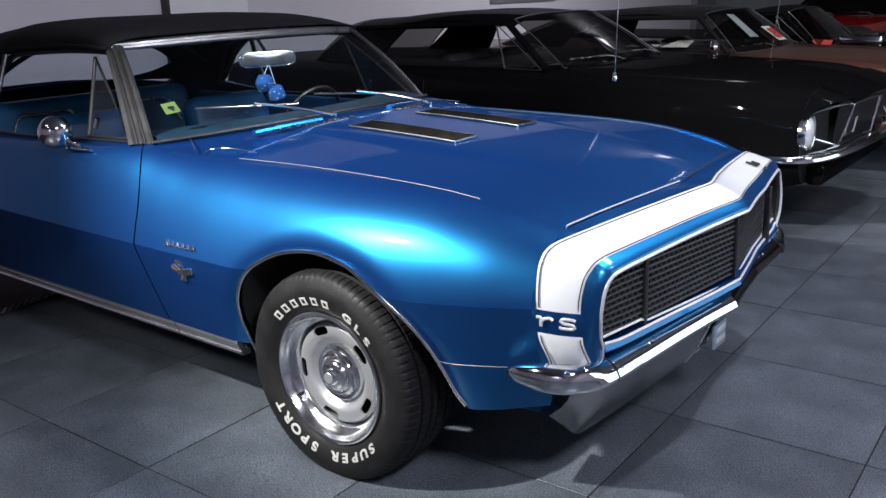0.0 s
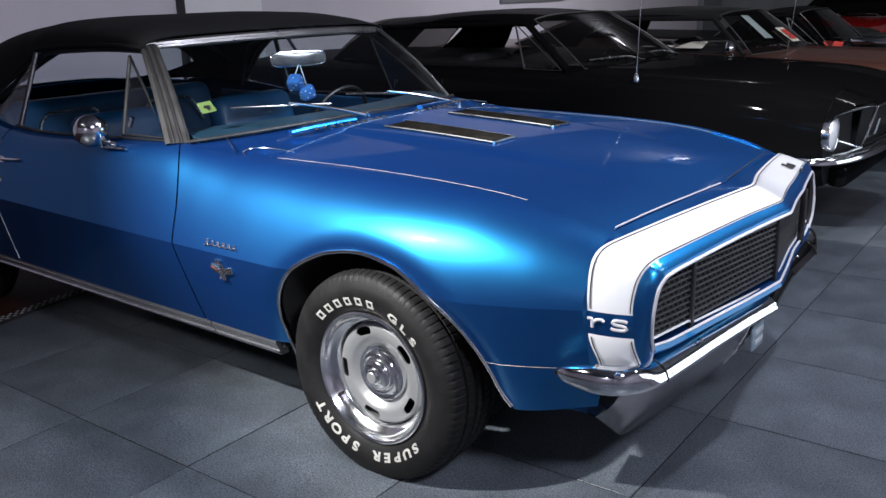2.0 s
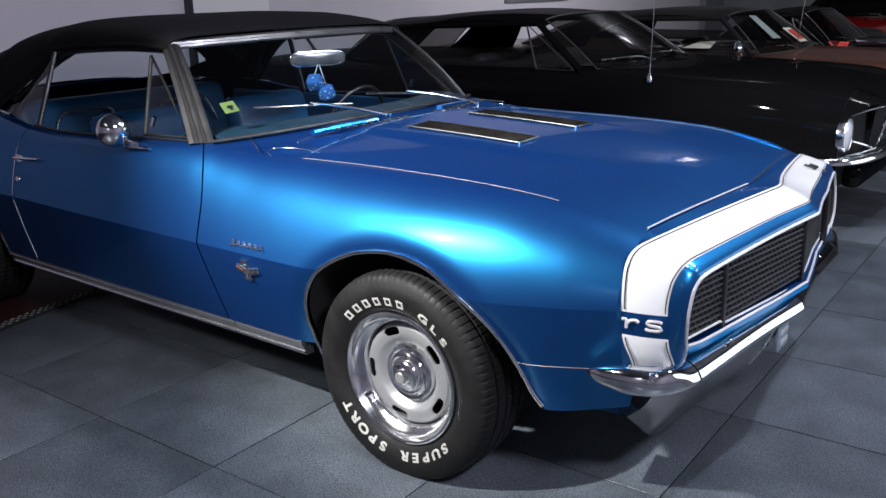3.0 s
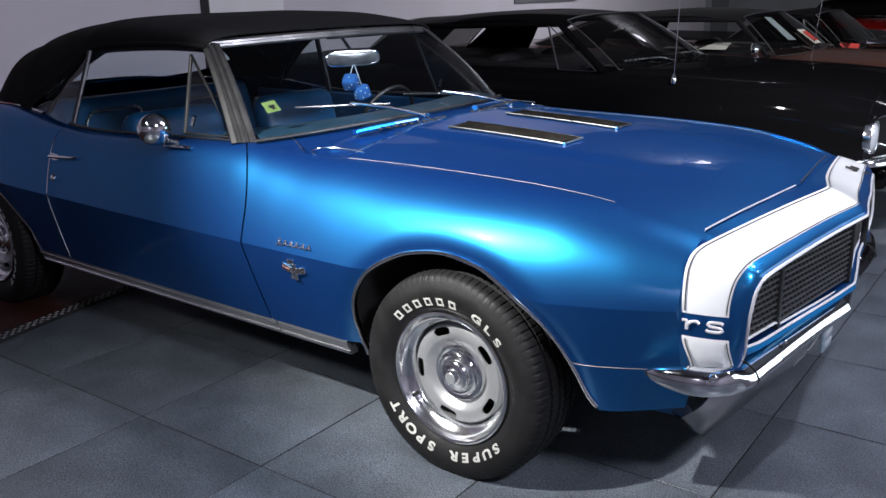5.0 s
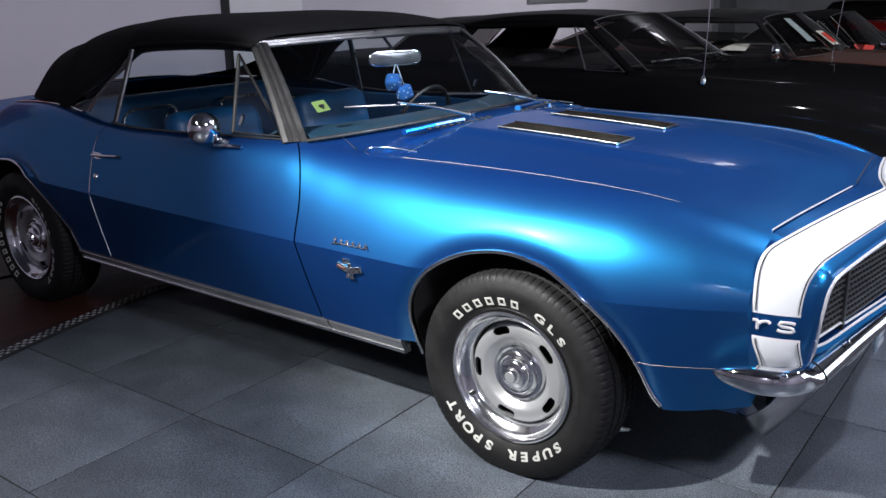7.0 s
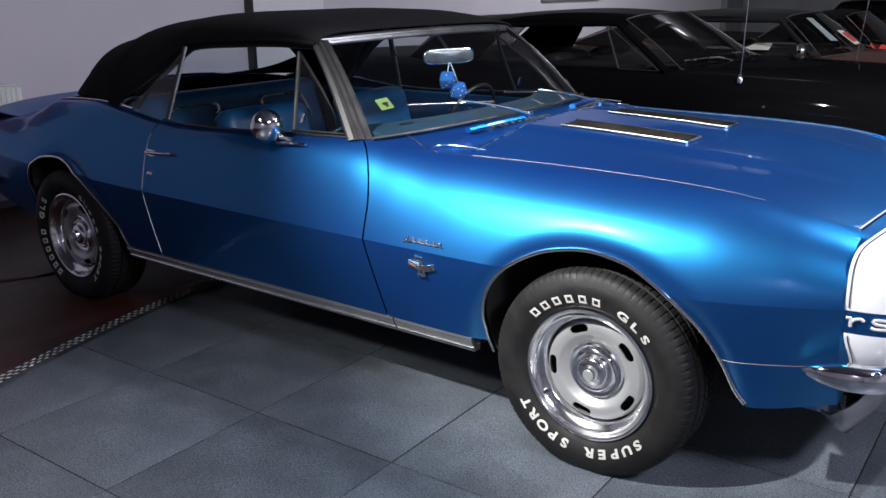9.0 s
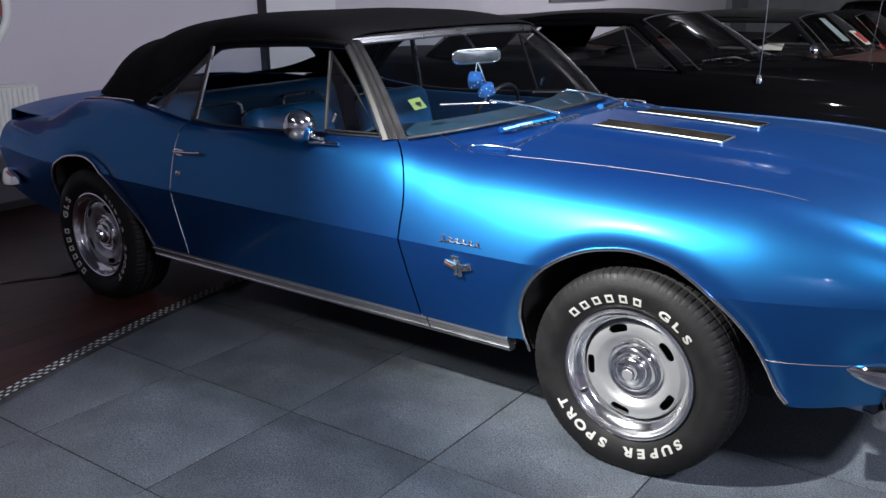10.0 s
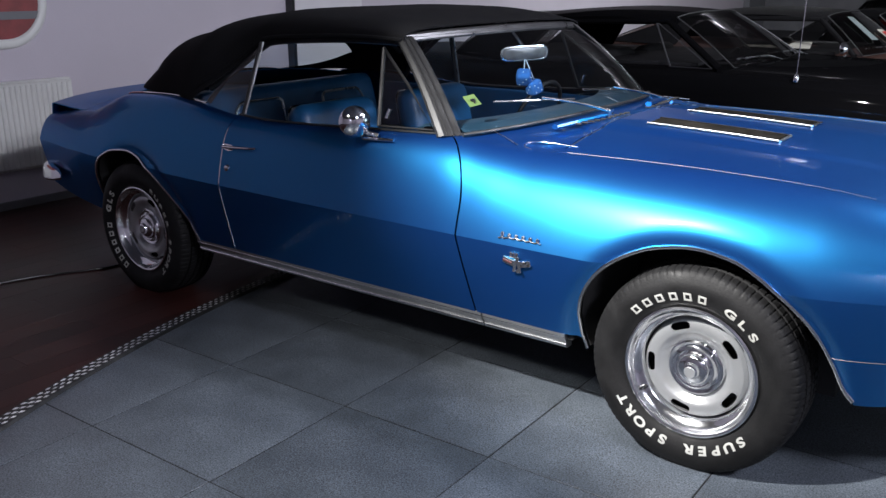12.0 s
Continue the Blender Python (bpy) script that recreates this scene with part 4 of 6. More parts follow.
# ---- side badges: plain bright shapes ----
def on_side(x, z, off=0.004):
    p = side_point(x, w_at(x, z))
    return (x, p[1] - off, z)


line = []
for i in range(97):
    u = i / 96
    a = 2 * math.pi * 6 * u
    x = -0.652 + 0.160 * u + 0.010 * math.sin(a)
    line.append(on_side(x, 0.655 - (0.010 if u < 0.16 else 0.0065) * math.cos(a) - 0.003, 0.004))
for mir in (False, True):
    rod("fender_script", line, 0.0024, RINGMETAL, car, "small bright looped badge on the fender", sides=6, mirror=mir)
    # emblem of two crossed flags over a plain bar, with chequers on one of them
    def put(bm, px, pz, sx, sz, a=0.0, deep=0.006, off=0.004):
        p = on_side(px, pz, off)
        add_box(bm, (p[0], p[1] if not mir else -p[1], p[2]), (sx, deep, sz), 0.001, Matrix.Rotation(radians(a), 4, "Y"), 1)

    bm = bmesh.new()
    for k in range(3):
        put(bm, -0.600 + 0.011 * k, 0.594, 0.008, 0.013)
    put(bm, -0.590, 0.584, 0.040, 0.004)
    put(bm, -0.614, 0.566, 0.044, 0.020, 14)
    put(bm, -0.552, 0.566, 0.044, 0.020, -14)
    put(bm, -0.590, 0.556, 0.010, 0.050, 14)
    put(bm, -0.577, 0.556, 0.010, 0.050, -14)
    put(bm, -0.583, 0.536, 0.012, 0.014, 45)
    emblem = part("fender_emblem", bm, RINGMETAL, car, "bright emblem of two small flags")
    bm = bmesh.new()
    for r in range(2):
        for c in range(3):
            if (r + c) % 2 == 0:
                put(bm, -0.564 + 0.0125 * c, 0.5595 + 0.009 * r + 0.003 * c, 0.0105, 0.008, -14, 0.002, 0.0078)
    part("chequers", bm, BLACKTRIM, emblem)
    bm = bmesh.new()
    put(bm, -0.617, 0.567, 0.034, 0.006, 14, 0.002, 0.0078)
    part("flag_field", bm, surface("dark_red_enamel", (0.07, 0.02, 0.02), 0.35, vary=0.1), emblem)
    rod("door_edge_guard", [on_side(DOOR_R + 0.004 + rear_gap(DOOR_R, w_at(DOOR_R, z)), z, 0.0015) for z in np.linspace(0.34, 0.86, 24)], 0.0022, RINGMETAL, car, "thin bright door edge guard", sides=6, mirror=mir)
    # door handle and lock
    for x0, x1, r in ((-2.075, -1.90, 0.0075),):
        pts = [on_side(x0, 0.790, 0.006), on_side(x0 + 0.02, 0.791, 0.022), on_side((x0 + x1) / 2, 0.794, 0.024), on_side(x1, 0.798, 0.020), on_side(x1 + 0.03, 0.799, 0.010)]
        rod("door_handle", smooth_line(pts, 14), [r * (1.0 - 0.45 * i / 14) for i in range(15)], CHROME, car, "chrome door handle", mirror=mir)
        cup = [on_side(x, z, 0.0015) for x, z in ((x0 - 0.02, 0.783), (x0 + 0.03, 0.772), (x0 + 0.06, 0.778), (x0 + 0.05, 0.797), (x0, 0.80))]
        mesh_part("handle_plate", cup, [(0, 1, 2, 3, 4)], CHROME, car, thick=0.004, mirror=mir, outward=IN)
    c = on_side(-2.033, 0.704, 0.003)
    v, f = lathe([(0.0, -0.008), (0.012, -0.007), (0.015, 0.0), (0.015, 0.006)], 16)
    mesh_part("door_lock", [(a + c[0], b + c[1], e + c[2]) for a, b, e in v], f, CHROME, car, mirror=mir)

# ---- wheels ----
def wheel_meshes():
    """Meshes of one wheel about its own centre, its outer face towards -y."""
    out = {}
    R, RB = 0.326, 0.204
    # tyre: sidewall bulge, shoulder lugs and tread rows
    prof = [(RB - 0.006, -0.078), (RB + 0.004, -0.092), (RB + 0.018, -0.104), (RB + 0.040, -0.113), (RB + 0.062, -0.117), (RB + 0.082, -0.114), (RB + 0.096, -0.107),
            (R - 0.014, -0.102), (R - 0.007, -0.094), (R - 0.003, -0.080), (R, -0.062), (R - 0.008, -0.060), (R - 0.008, -0.052), (R + 0.001, -0.050), (R + 0.002, -0.022), (R - 0.007, -0.020),
            (R - 0.007, -0.010), (R + 0.003, -0.008), (R + 0.003, 0.008), (R - 0.007, 0.010), (R - 0.007, 0.020), (R + 0.002, 0.022), (R + 0.001, 0.050), (R - 0.008, 0.052), (R - 0.008, 0.06),
            (R, 0.062), (R - 0.004, 0.085), (R - 0.02, 0.10), (RB + 0.06, 0.115), (RB, 0.09)]
    n = 504
    v, f = lathe(prof, n)
    k = len(prof)
    vv = []
    for i, p in enumerate(v):
        seg, j = divmod(i, k)
        x, y, z = p
        lug = seg % 6 < 1
        if lug and (7 <= j <= 10 or 13 <= j <= 14 or 17 <= j <= 18 or 21 <= j <= 22 or 25 <= j <= 26):
            s = 1 - 0.003 / math.hypot(x, z)
            x, z = x * s, z * s
        r = math.hypot(x, z)
        if z < -0.3095:
            z = -0.3095 - 0.15 * (-0.3095 - z)
        vv.append((x, y, z))
    out["tyre"] = (vv, f, RUBBER)
    # a raised ring on the sidewall
    # trim ring and dish
    prof = [(RB - 0.002, -0.082), (RB + 0.004, -0.096), (RB + 0.002, -0.101), (RB - 0.003, -0.103), (RB - 0.008, -0.101), (RB - 0.011, -0.096), (RB - 0.014, -0.088), (RB - 0.019, -0.079), (RB - 0.027, -0.071), (RB - 0.035, -0.066), (RB - 0.039, -0.060), (RB - 0.041, -0.050), (RB - 0.041, -0.02)]
    v, f = lathe(prof, 96)
    out["trim_ring"] = (v, f, RINGMETAL)
    v, f = lathe([(RB - 0.05, -0.03), (RB - 0.05, 0.09), (RB, 0.085), (RB, 0.10)], 48)
    out["rim_barrel"] = (v, f, DARK)
    # centre cap with concentric steps
    prof = [(0.0, -0.094), (0.020, -0.0935), (0.023, -0.092), (0.025, -0.087), (0.027, -0.081), (0.034, -0.079), (0.042, -0.077), (0.047, -0.072), (0.050, -0.064), (0.055, -0.061), (0.060, -0.063), (0.064, -0.062), (0.068, -0.054),
            (0.072, -0.050), (0.077, -0.052), (0.082, -0.053), (0.087, -0.050), (0.090, -0.043), (0.092, -0.03)]
    v, f = lathe(prof, 72)
    out["centre_cap"] = (v, f, CHROME)
    v, f = lathe([(0.0, -0.0955), (0.016, -0.0955), (0.0175, -0.094)], 32)
    out["cap_disc"] = (v, f, SILVER)
    return out


def disc_mesh():
    """Silver wheel disc with five long slots cut through."""
    face = [(0.090, -0.036), (0.097, -0.042), (0.105, -0.051), (0.113, -0.058), (0.122, -0.062), (0.140, -0.063), (0.151, -0.060), (0.158, -0.050), (0.1615, -0.036)]
    prof = face + [(r - (0.004 if a > -0.058 and r > 0.13 else 0.0), a + 0.005) for r, a in reversed(face)] + face[:1]
    v, f = lathe(prof, 120)
    me = bpy.data.meshes.new("disc")
    bm = bmesh.new()
    vs = [bm.verts.new(p) for p in v]
    for q in f:
        bm.faces.new([vs[i] for i in q])
    bmesh.ops.remove_doubles(bm, verts=bm.verts, dist=1e-5)
    bmesh.ops.recalc_face_normals(bm, faces=bm.faces)
    bm.to_mesh(me)
    bm.free()
    a = new("disc_blank", me)
    cut = bpy.data.meshes.new("cut")
    bm = bmesh.new()
    for s in range(5):
        ang = 2 * math.pi * s / 5 + radians(112)
        ring = []
        for q in range(24):
            w = 2 * math.pi * q / 24
            cx, cy = math.cos(w), math.sin(w)
            ex = 0.031 * math.copysign(abs(cx) ** 0.55, cx)
            ey = 0.0125 * math.copysign(abs(cy) ** 0.7, cy)
            rr = 0.137 + ey
            aa = ang + ex / 0.137
            ring.append((rr * math.cos(aa), rr * math.sin(aa)))
        lo = [bm.verts.new((x, -0.1, z)) for x, z in ring]
        hi = [bm.verts.new((x, 0.0, z)) for x, z in ring]
        bm.faces.new(lo)
        bm.faces.new(list(reversed(hi)))
        for q in range(24):
            bm.faces.new((lo[q], hi[q], hi[(q + 1) % 24], lo[(q + 1) % 24]))
    bmesh.ops.recalc_face_normals(bm, faces=bm.faces)
    bm.to_mesh(cut)
    bm.free()
    b = new("slot_cutter", cut)
    mod = a.modifiers.new("slots", "BOOLEAN")
    mod.object, mod.operation, mod.solver = b, "DIFFERENCE", "EXACT"
    res = bpy.data.meshes.new_from_object(a.evaluated_get(bpy.context.evaluated_depsgraph_get()))
    bpy.data.objects.remove(a)
    bpy.data.objects.remove(b)
    res.materials.clear()
    res.materials.append(SILVER)
    for p in res.polygons:
        p.use_smooth = True
    res.set_sharp_from_angle(angle=radians(28))
    res.name = "wheel_disc"
    return res


DISC = disc_mesh()


def arc_text(text, radius, mid, step, size, block=False):
    """Raised letters on the sidewall, one after the other along an arc; angles in degrees, 90 at the top, growing clockwise as seen from outside."""
    verts, faces = [], []
    n = len(text)
    for i, ch in enumerate(text):
        if ch == " ":
            continue
        if block:
            h, w = size * 0.34, size * 0.33
            t = size * 0.15
            out_in = [((-w, -h), (-w + t, -h + t)), ((w, -h), (w - t, -h + t)), ((w, h), (w - t, h - t)), ((-w, h), (-w + t, h - t))]
            v = [(p[0], p[1], z) for z in (-0.001, 0.001) for pair in out_in for p in pair]
            f = []
            for q in range(4):
                a0, b0, a1, b1 = 2 * q, 2 * q + 1, 2 * ((q + 1) % 4), 2 * ((q + 1) % 4) + 1
                f += [(8 + a0, 8 + a1, 8 + b1, 8 + b0), (a0, b0, b1, a1), (a0, a1, 8 + a1, 8 + a0), (b0, 8 + b0, 8 + b1, b1)]
        else:
            v, f = letters(ch, size, 0.0008, 0.0012)
            v = [(x * 1.42, y, z) for x, y, z in v]
        a = radians(mid + (i - (n - 1) / 2) * step)
        rad = (math.cos(a), math.sin(a))
        tang = (math.sin(a), -math.cos(a))
        k = len(verts)
        for x, y, z in v:
            r = radius + y
            # seen from -y, x to the right: clockwise runs along tang
            px = r * rad[0] + x * tang[0]
            pz = r * rad[1] + x * tang[1]
            rr = math.hypot(px, pz) - 0.204
            side = np.interp(rr, [0.018, 0.04, 0.062, 0.082, 0.096], [-0.104, -0.113, -0.117, -0.114, -0.107])
            verts.append((px, side - 0.0008 - z, pz))
        faces += [tuple(k + q for q in g) for g in f]
    return verts, faces


def add_wheel(name, place, turn, owner, spin=0.0, out=-1):
    hub = new(name)
    hub.parent = owner
    hub.empty_display_size = 0.05
    hub.matrix_basis = Matrix.Translation(place) @ (Matrix.Rotation(math.pi, 4, "Z") if out > 0 else Matrix.Identity(4))
    return hub


WM = wheel_meshes()
first = None
for k, (x, s) in enumerate(((0.0, -1), (-2.746, -1), (0.0, 1), (-2.746, 1))):
    hub = add_wheel("wheel", (x, s * 0.797, 0.317), 0, car, out=s)
    if first is None:
        made = []
        for nm, (v, f, m) in WM.items():
            made.append(mesh_part(nm, v, f, m, hub, sharp=32))
        d = new("wheel_disc", DISC)
        d.parent = hub
        made.append(d)
        for text, mid, step, size, block in (("SUPER SPORT", 265.5, -10.2, 0.036, False), ("OOOOOO    ", 88.8, -10.45, 0.037, True), ("       GLS", 88.8, -10.45, 0.036, False)):
            for q, ch in enumerate(text):
                if ch != " ":
                    v, f = arc_text(ch, 0.242, mid + (q - (len(text) - 1) / 2) * step, 0, size, block)
                    made.append(mesh_part("tyre_block" if block else "tyre_letter", v, f, LETTER, hub, "raised white mark on the tyre", outward=(0, 1, 0)))
        v, f = lathe([(0.0, -0.004), (0.006, -0.004), (0.006, 0.01)], 12)
        vs = mesh_part("valve", [(a - 0.143, b - 0.082, c - 0.094) for a, b, c in v], f, BLACKTRIM, hub)
        made.append(vs)
        first = made
    else:
        for o in first:
            c = o.copy()
            scene.collection.objects.link(c)
            c.parent = hub
            if k == 1 and o is not first[0]:
                c.matrix_basis = Matrix.Rotation(radians(-100), 4, "Y")
    tagged(hub, label="wide white-lettered tyre on a slotted silver wheel")

# ---- screen, glass and soft top ----
def ws_top(y):
    t = abs(y) / 0.64
    return (-1.225 - 0.06 * t ** 2.4, y, 1.250 - 0.012 * t ** 2)


rows = []
for i in range(13):
    u = i / 12
    row = []
    for s in np.linspace(-1, 1, 41):
        a, b = np.array(ws_base(0.745 * s)), np.array(ws_top(0.63 * s))
        row.append(tuple(a + (b - a) * u + np.array((0.012, 0, 0.012)) * math.sin(math.pi * u)))
    rows.append(row)
v, f = grid(rows)
screen = mesh_part("windscreen", v, f, GLASS, car, "clear curved windscreen", sharp=60)
screen.visible_shadow = False
rod("screen_base_trim", [tuple(np.array(ws_base(y)) + np.array((0.004, 0, 0.002))) for y in np.linspace(-0.765, 0.765, 50)], 0.010, PILLAR, car, "grey trim under the windscreen", flat=0.7)
v, f = sweep([ws_top(y) for y in np.linspace(0.655, -0.655, 40)], [(-0.010, -0.012), (-0.014, -0.004), (-0.011, 0.004), (-0.007, 0.006), (-0.004, 0.014), (0.02, 0.02), (0.03, 0.0)])
mesh_part("header_trim", v, f, HEADER, car, "slim bright windscreen header", sharp=30)
for mir in (False, True):
    # screen pillar: broad ribbed trim, glass edge moulding, dark inner post
    a, b = np.array((-0.978, -0.797, 0.918)), np.array((-1.292, -0.652, 1.245))
    rows = []
    ofs = [(0.034, 0.052, 0.0), (0.030, 0.046, 0.006), (0.018, 0.030, 0.004), (0.014, 0.022, 0.009), (0.004, 0.008, 0.006), (-0.004, -0.002, 0.010), (-0.022, -0.012, 0.003), (-0.036, -0.012, -0.008)]
    for i in range(15):
        u = i / 14
        p = a + (b - a) * u + np.array((0.010, -0.004, 0.012)) * math.sin(math.pi * u)
        w = 1.0 - 0.25 * u
        rows.append([tuple(p + np.array((dx * w, dy * w - dn * 0.6, dn * 0.6))) for dx, dy, dn in ofs])
    v, f = grid(rows)
    mesh_part("screen_pillar", v, f, PILLAR, car, "ribbed bright windscreen pillar trim", sharp=22, thick=0.006, outward=(-1.6, 0, 0.9), mirror=mir)
    for k in (2, 4):
        rod("pillar_groove", [tuple(np.array(r[k]) + np.array((0.0015, -0.0015, 0.001))) for r in rows], 0.0028, BLACKTRIM, car, sides=5, mirror=mir)
    # quarter light frame: upright post, sloping edge, base
    vt, vb, vf = (-1.365, -0.672, 1.205), (-1.315, -0.772, 0.925), (-1.045, -0.782, 0.935)
    rod("vent_post", [vb, vt], 0.008, PILLAR, car, "slim bright window post", mirror=mir, flat=0.8)
    rod("vent_frame", [vt, (-1.20, -0.727, 1.075), vf, vb], 0.0055, PILLAR, car, mirror=mir)
    pane = mesh_part("vent_glass", [vt, vf, vb], [(0, 1, 2)], GLASS, car, mirror=mir)
    pane.visible_shadow = False
    rod("vent_latch", [(-1.285, -0.76, 0.955), (-1.27, -0.755, 0.99)], 0.008, CHROME, car, mirror=mir)
    # rear quarter glass; the door glass is wound down
    q0, q1 = (-2.085, -0.775, 0.892), (-2.055, -0.668, 1.205)
    rod("rear_window_post", [q0, q1], 0.011, BLACKTRIM, car, mirror=mir)
    rod("rear_window_trim", [(q0[0] + 0.014, q0[1] - 0.004, q0[2]), (q1[0] + 0.014, q1[1] - 0.004, q1[2])], 0.005, DULL, car, mirror=mir)
    pane = mesh_part("quarter_glass", [q0, q1, (-2.16, -0.66, 1.17), (-2.40, -0.755, 0.945)], [(0, 1, 2, 3)], GLASS, car, mirror=mir)
    pane.visible_shadow = False

# fabric: sections from the side edge to the middle
roof_z = pchip([-3.24, -3.14, -3.02, -2.90, -2.80, -2.72, -2.60, -2.48, -2.40, -2.30, -2.15, -1.9, -1.6, -1.4, -1.27], [0.945, 1.000, 1.060, 1.132, 1.192, 1.220, 1.237, 1.264, 1.292, 1.313, 1.328, 1.340, 1.337, 1.313, 1.280])
edge_y = pchip([-3.24, -3.12, -2.95, -2.8, -2.6, -2.45, -2.14, -2.0, -1.27], [-0.42, -0.54, -0.65, -0.70, -0.745, -0.772, -0.676, -0.668, -0.668])
edge_z = pchip([-3.24, -2.8, -2.48, -2.36, -2.25, -2.18, -2.10, -2.03, -1.83, -1.5, -1.27], [0.940, 0.952, 0.932, 0.995, 1.07, 1.118, 1.17, 1.206, 1.223, 1.234, 1.230])
box_k = pchip([-3.24, -2.98, -2.80, -2.62, -2.4, -1.27], [0.95, 0.80, 0.58, 0.42, 0.40, 0.40])


def top_point(x, a):
    """a runs from 0 at the side edge to 1 at the middle."""
    ye, ze, zc, k = edge_y(x), edge_z(x), roof_z(x), box_k(x)
    c, s = math.cos(a * math.pi / 2), math.sin(a * math.pi / 2)
    sag = 0.008 * math.sin(9 * x) * (1 - a) + 0.003 * noise.noise((x * 5, a * 4, 1.0))
    return (x, ye * (c ** k if c > 1e-9 else 0.0), ze + (zc - ze) * s ** (k + 0.25) + sag * s)


WIN0, WIN1, WA = -3.18, -2.79, 0.22
for mir in (False, True):
    xs = spread(-3.24, WIN0, 5, False) + spread(WIN0, WIN1, 14, False)[1:] + spread(WIN1, -1.27, 60, False)[1:]
    aa = spread(0, WA, 13, False) + spread(WA, 1, 17, False)[1:]
    v, f = grid([[top_point(x, a) for a in aa] for x in xs])
    k = len(aa)
    win = [q for q in f if 5 <= q[0] // k < 19 and q[0] % k >= 13]
    f = [q for q in f if not (5 <= q[0] // k < 19 and q[0] % k >= 13)]
    pane = mesh_part("rear_window", v, win, GLASS, car, "clear flexible rear window", mirror=mir)
    pane.visible_shadow = False
    mesh_part("soft_top", v, f, CLOTH, car, "closed black fabric top with slight folds", sharp=50, thick=0.006, outward=(-2, 0, 0.9), mirror=mir)
    rod("top_side_seam", [tuple(np.array(top_point(x, 0.02)) + np.array((0, -0.002, 0.0))) for x in spread(-2.41, -1.28, 40, False)], 0.008, CLOTH, car, mirror=mir)
    rod("top_frame_rail", [(x, edge_y(x) + 0.025, edge_z(x) - 0.005) for x in spread(-2.35, -1.29, 20, False)], 0.014, BLACKTRIM, car, mirror=mir)
    rod("top_bow_brace", [(-2.40, -0.70, 0.93), (-2.22, -0.63, 1.15), (-2.0, -0.62, 1.22)], 0.012, BLACKTRIM, car, mirror=mir)
for x in (-1.65, -2.0, -2.35):
    rod("top_bow", [(x, y, top_point(x, 1 - abs(y) / 0.68)[2] - 0.03) for y in np.linspace(-0.6, 0.6, 21)], 0.012, BLACKTRIM, car)

# ---- wipers ----
def on_glass(y, u, off=0.014):
    """A point just before the windscreen at the height share u."""
    k = 0.63 / 0.745
    p, q = np.array(ws_base(y)), np.array(ws_top(y * k))
    return tuple(p + (q - p) * u + np.array((0.012, 0, 0.012)) * math.sin(math.pi * u) + np.array((0.62, 0, 0.78)) * off)


for y0, x0, z0, reach, rise in ((-0.10, -0.692, 0.952, 0.27, 0.17), (0.51, -0.705, 0.931, 0.34, 0.135)):
    base = (x0, y0, z0)
    rod("wiper_pivot", [(x0, y0, z0 - 0.03), (x0, y0, z0 + 0.009)], 0.012, CHROME, car)
    arm = [tuple(np.array(base) * (1 - q / 14) + np.array(on_glass(y0 - reach, rise, 0.026)) * (q / 14) + np.array((0.004, 0, 0.006)) * math.sin(math.pi * q / 14)) for q in range(15)]
    rod("wiper_arm", arm, [0.0075 - 0.0035 * i / 14 for i in range(15)], RINGMETAL, car, "bright wiper arm")
    rod("wiper_blade", [on_glass(y0 - reach + 0.20 * q, rise - 0.05 * q, 0.013) for q in np.linspace(-1.1, 1, 11)], 0.0042, RINGMETAL, car, "thin bright wiper blade")

# door mirror
mir_c = np.array((-1.318, -0.90, 0.955))
v, f = lathe([(0.0, -0.042), (0.016, -0.040), (0.034, -0.034), (0.049, -0.022), (0.058, -0.007), (0.060, 0.004), (0.057, 0.009), (0.051, 0.006), (0.0, 0.005)], 40, "x")
turn = Matrix.Translation(Vector(mir_c)) @ Matrix.Rotation(radians(150), 4, "Z")
mesh_part("door_mirror", [tuple(turn @ Vector(p)) for p in v], f, SATIN, car, "round chrome door mirror")
rod("mirror_stem", smooth_line([tuple(mir_c + np.array((0.03, 0.01, -0.02))), (-1.31, -0.865, 0.917), (-1.25, -0.845, 0.905)], 8), [0.008] * 9, CHROME, car)
rod("mirror_foot", [(-1.31, -0.862, 0.893), (-1.17, -0.856, 0.895)], [0.012, 0.008], CHROME, car, flat=0.7)

# ---- cabin ----
def cushion(name, center, size, bevel, material, parent, label="", turn=None, piping=None):
    bm = bmesh.new()
    add_box(bm, center, size, bevel, turn, 4)
    ob = part(name, bm, material, parent, label, sharp=60)
    return ob


box_part("cabin_floor", (-1.75, 0, 0.33), (1.75, 1.45, 0.05), CARPET, car)
for s in (-1, 1):
    box_part("door_card", (-1.5, s * 0.765, 0.62), (1.15, 0.03, 0.54), VINYL, car, bevel=0.012)
    box_part("rear_side_card", (-2.35, s * 0.735, 0.62), (0.55, 0.03, 0.54), VINYL, car, bevel=0.012)
    seat = new("bucket_seat")
    seat.parent = car
    seat["label"] = "blue vinyl bucket seat"
    cy = s * 0.37
    cushion("seat_cushion", (-1.62, cy, 0.50), (0.50, 0.52, 0.16), 0.06, VINYL, seat)
    lean = Matrix.Rotation(radians(-14), 4, "Y")
    cushion("seat_back", (-1.90, cy, 0.70), (0.14, 0.50, 0.48), 0.065, VINYL, seat, turn=lean)
    rod("seat_back_trim", smooth_line([(-1.965, cy - 0.2, 0.62), (-2.02, cy - 0.2, 0.86), (-2.035, cy - 0.16, 0.915), (-2.035, cy + 0.16, 0.915), (-2.02, cy + 0.2, 0.86), (-1.965, cy + 0.2, 0.62)], 40), 0.007, CHROME, seat)
rear_bench = new("rear_bench")
rear_bench.parent = car
rear_bench["label"] = "blue vinyl rear bench"
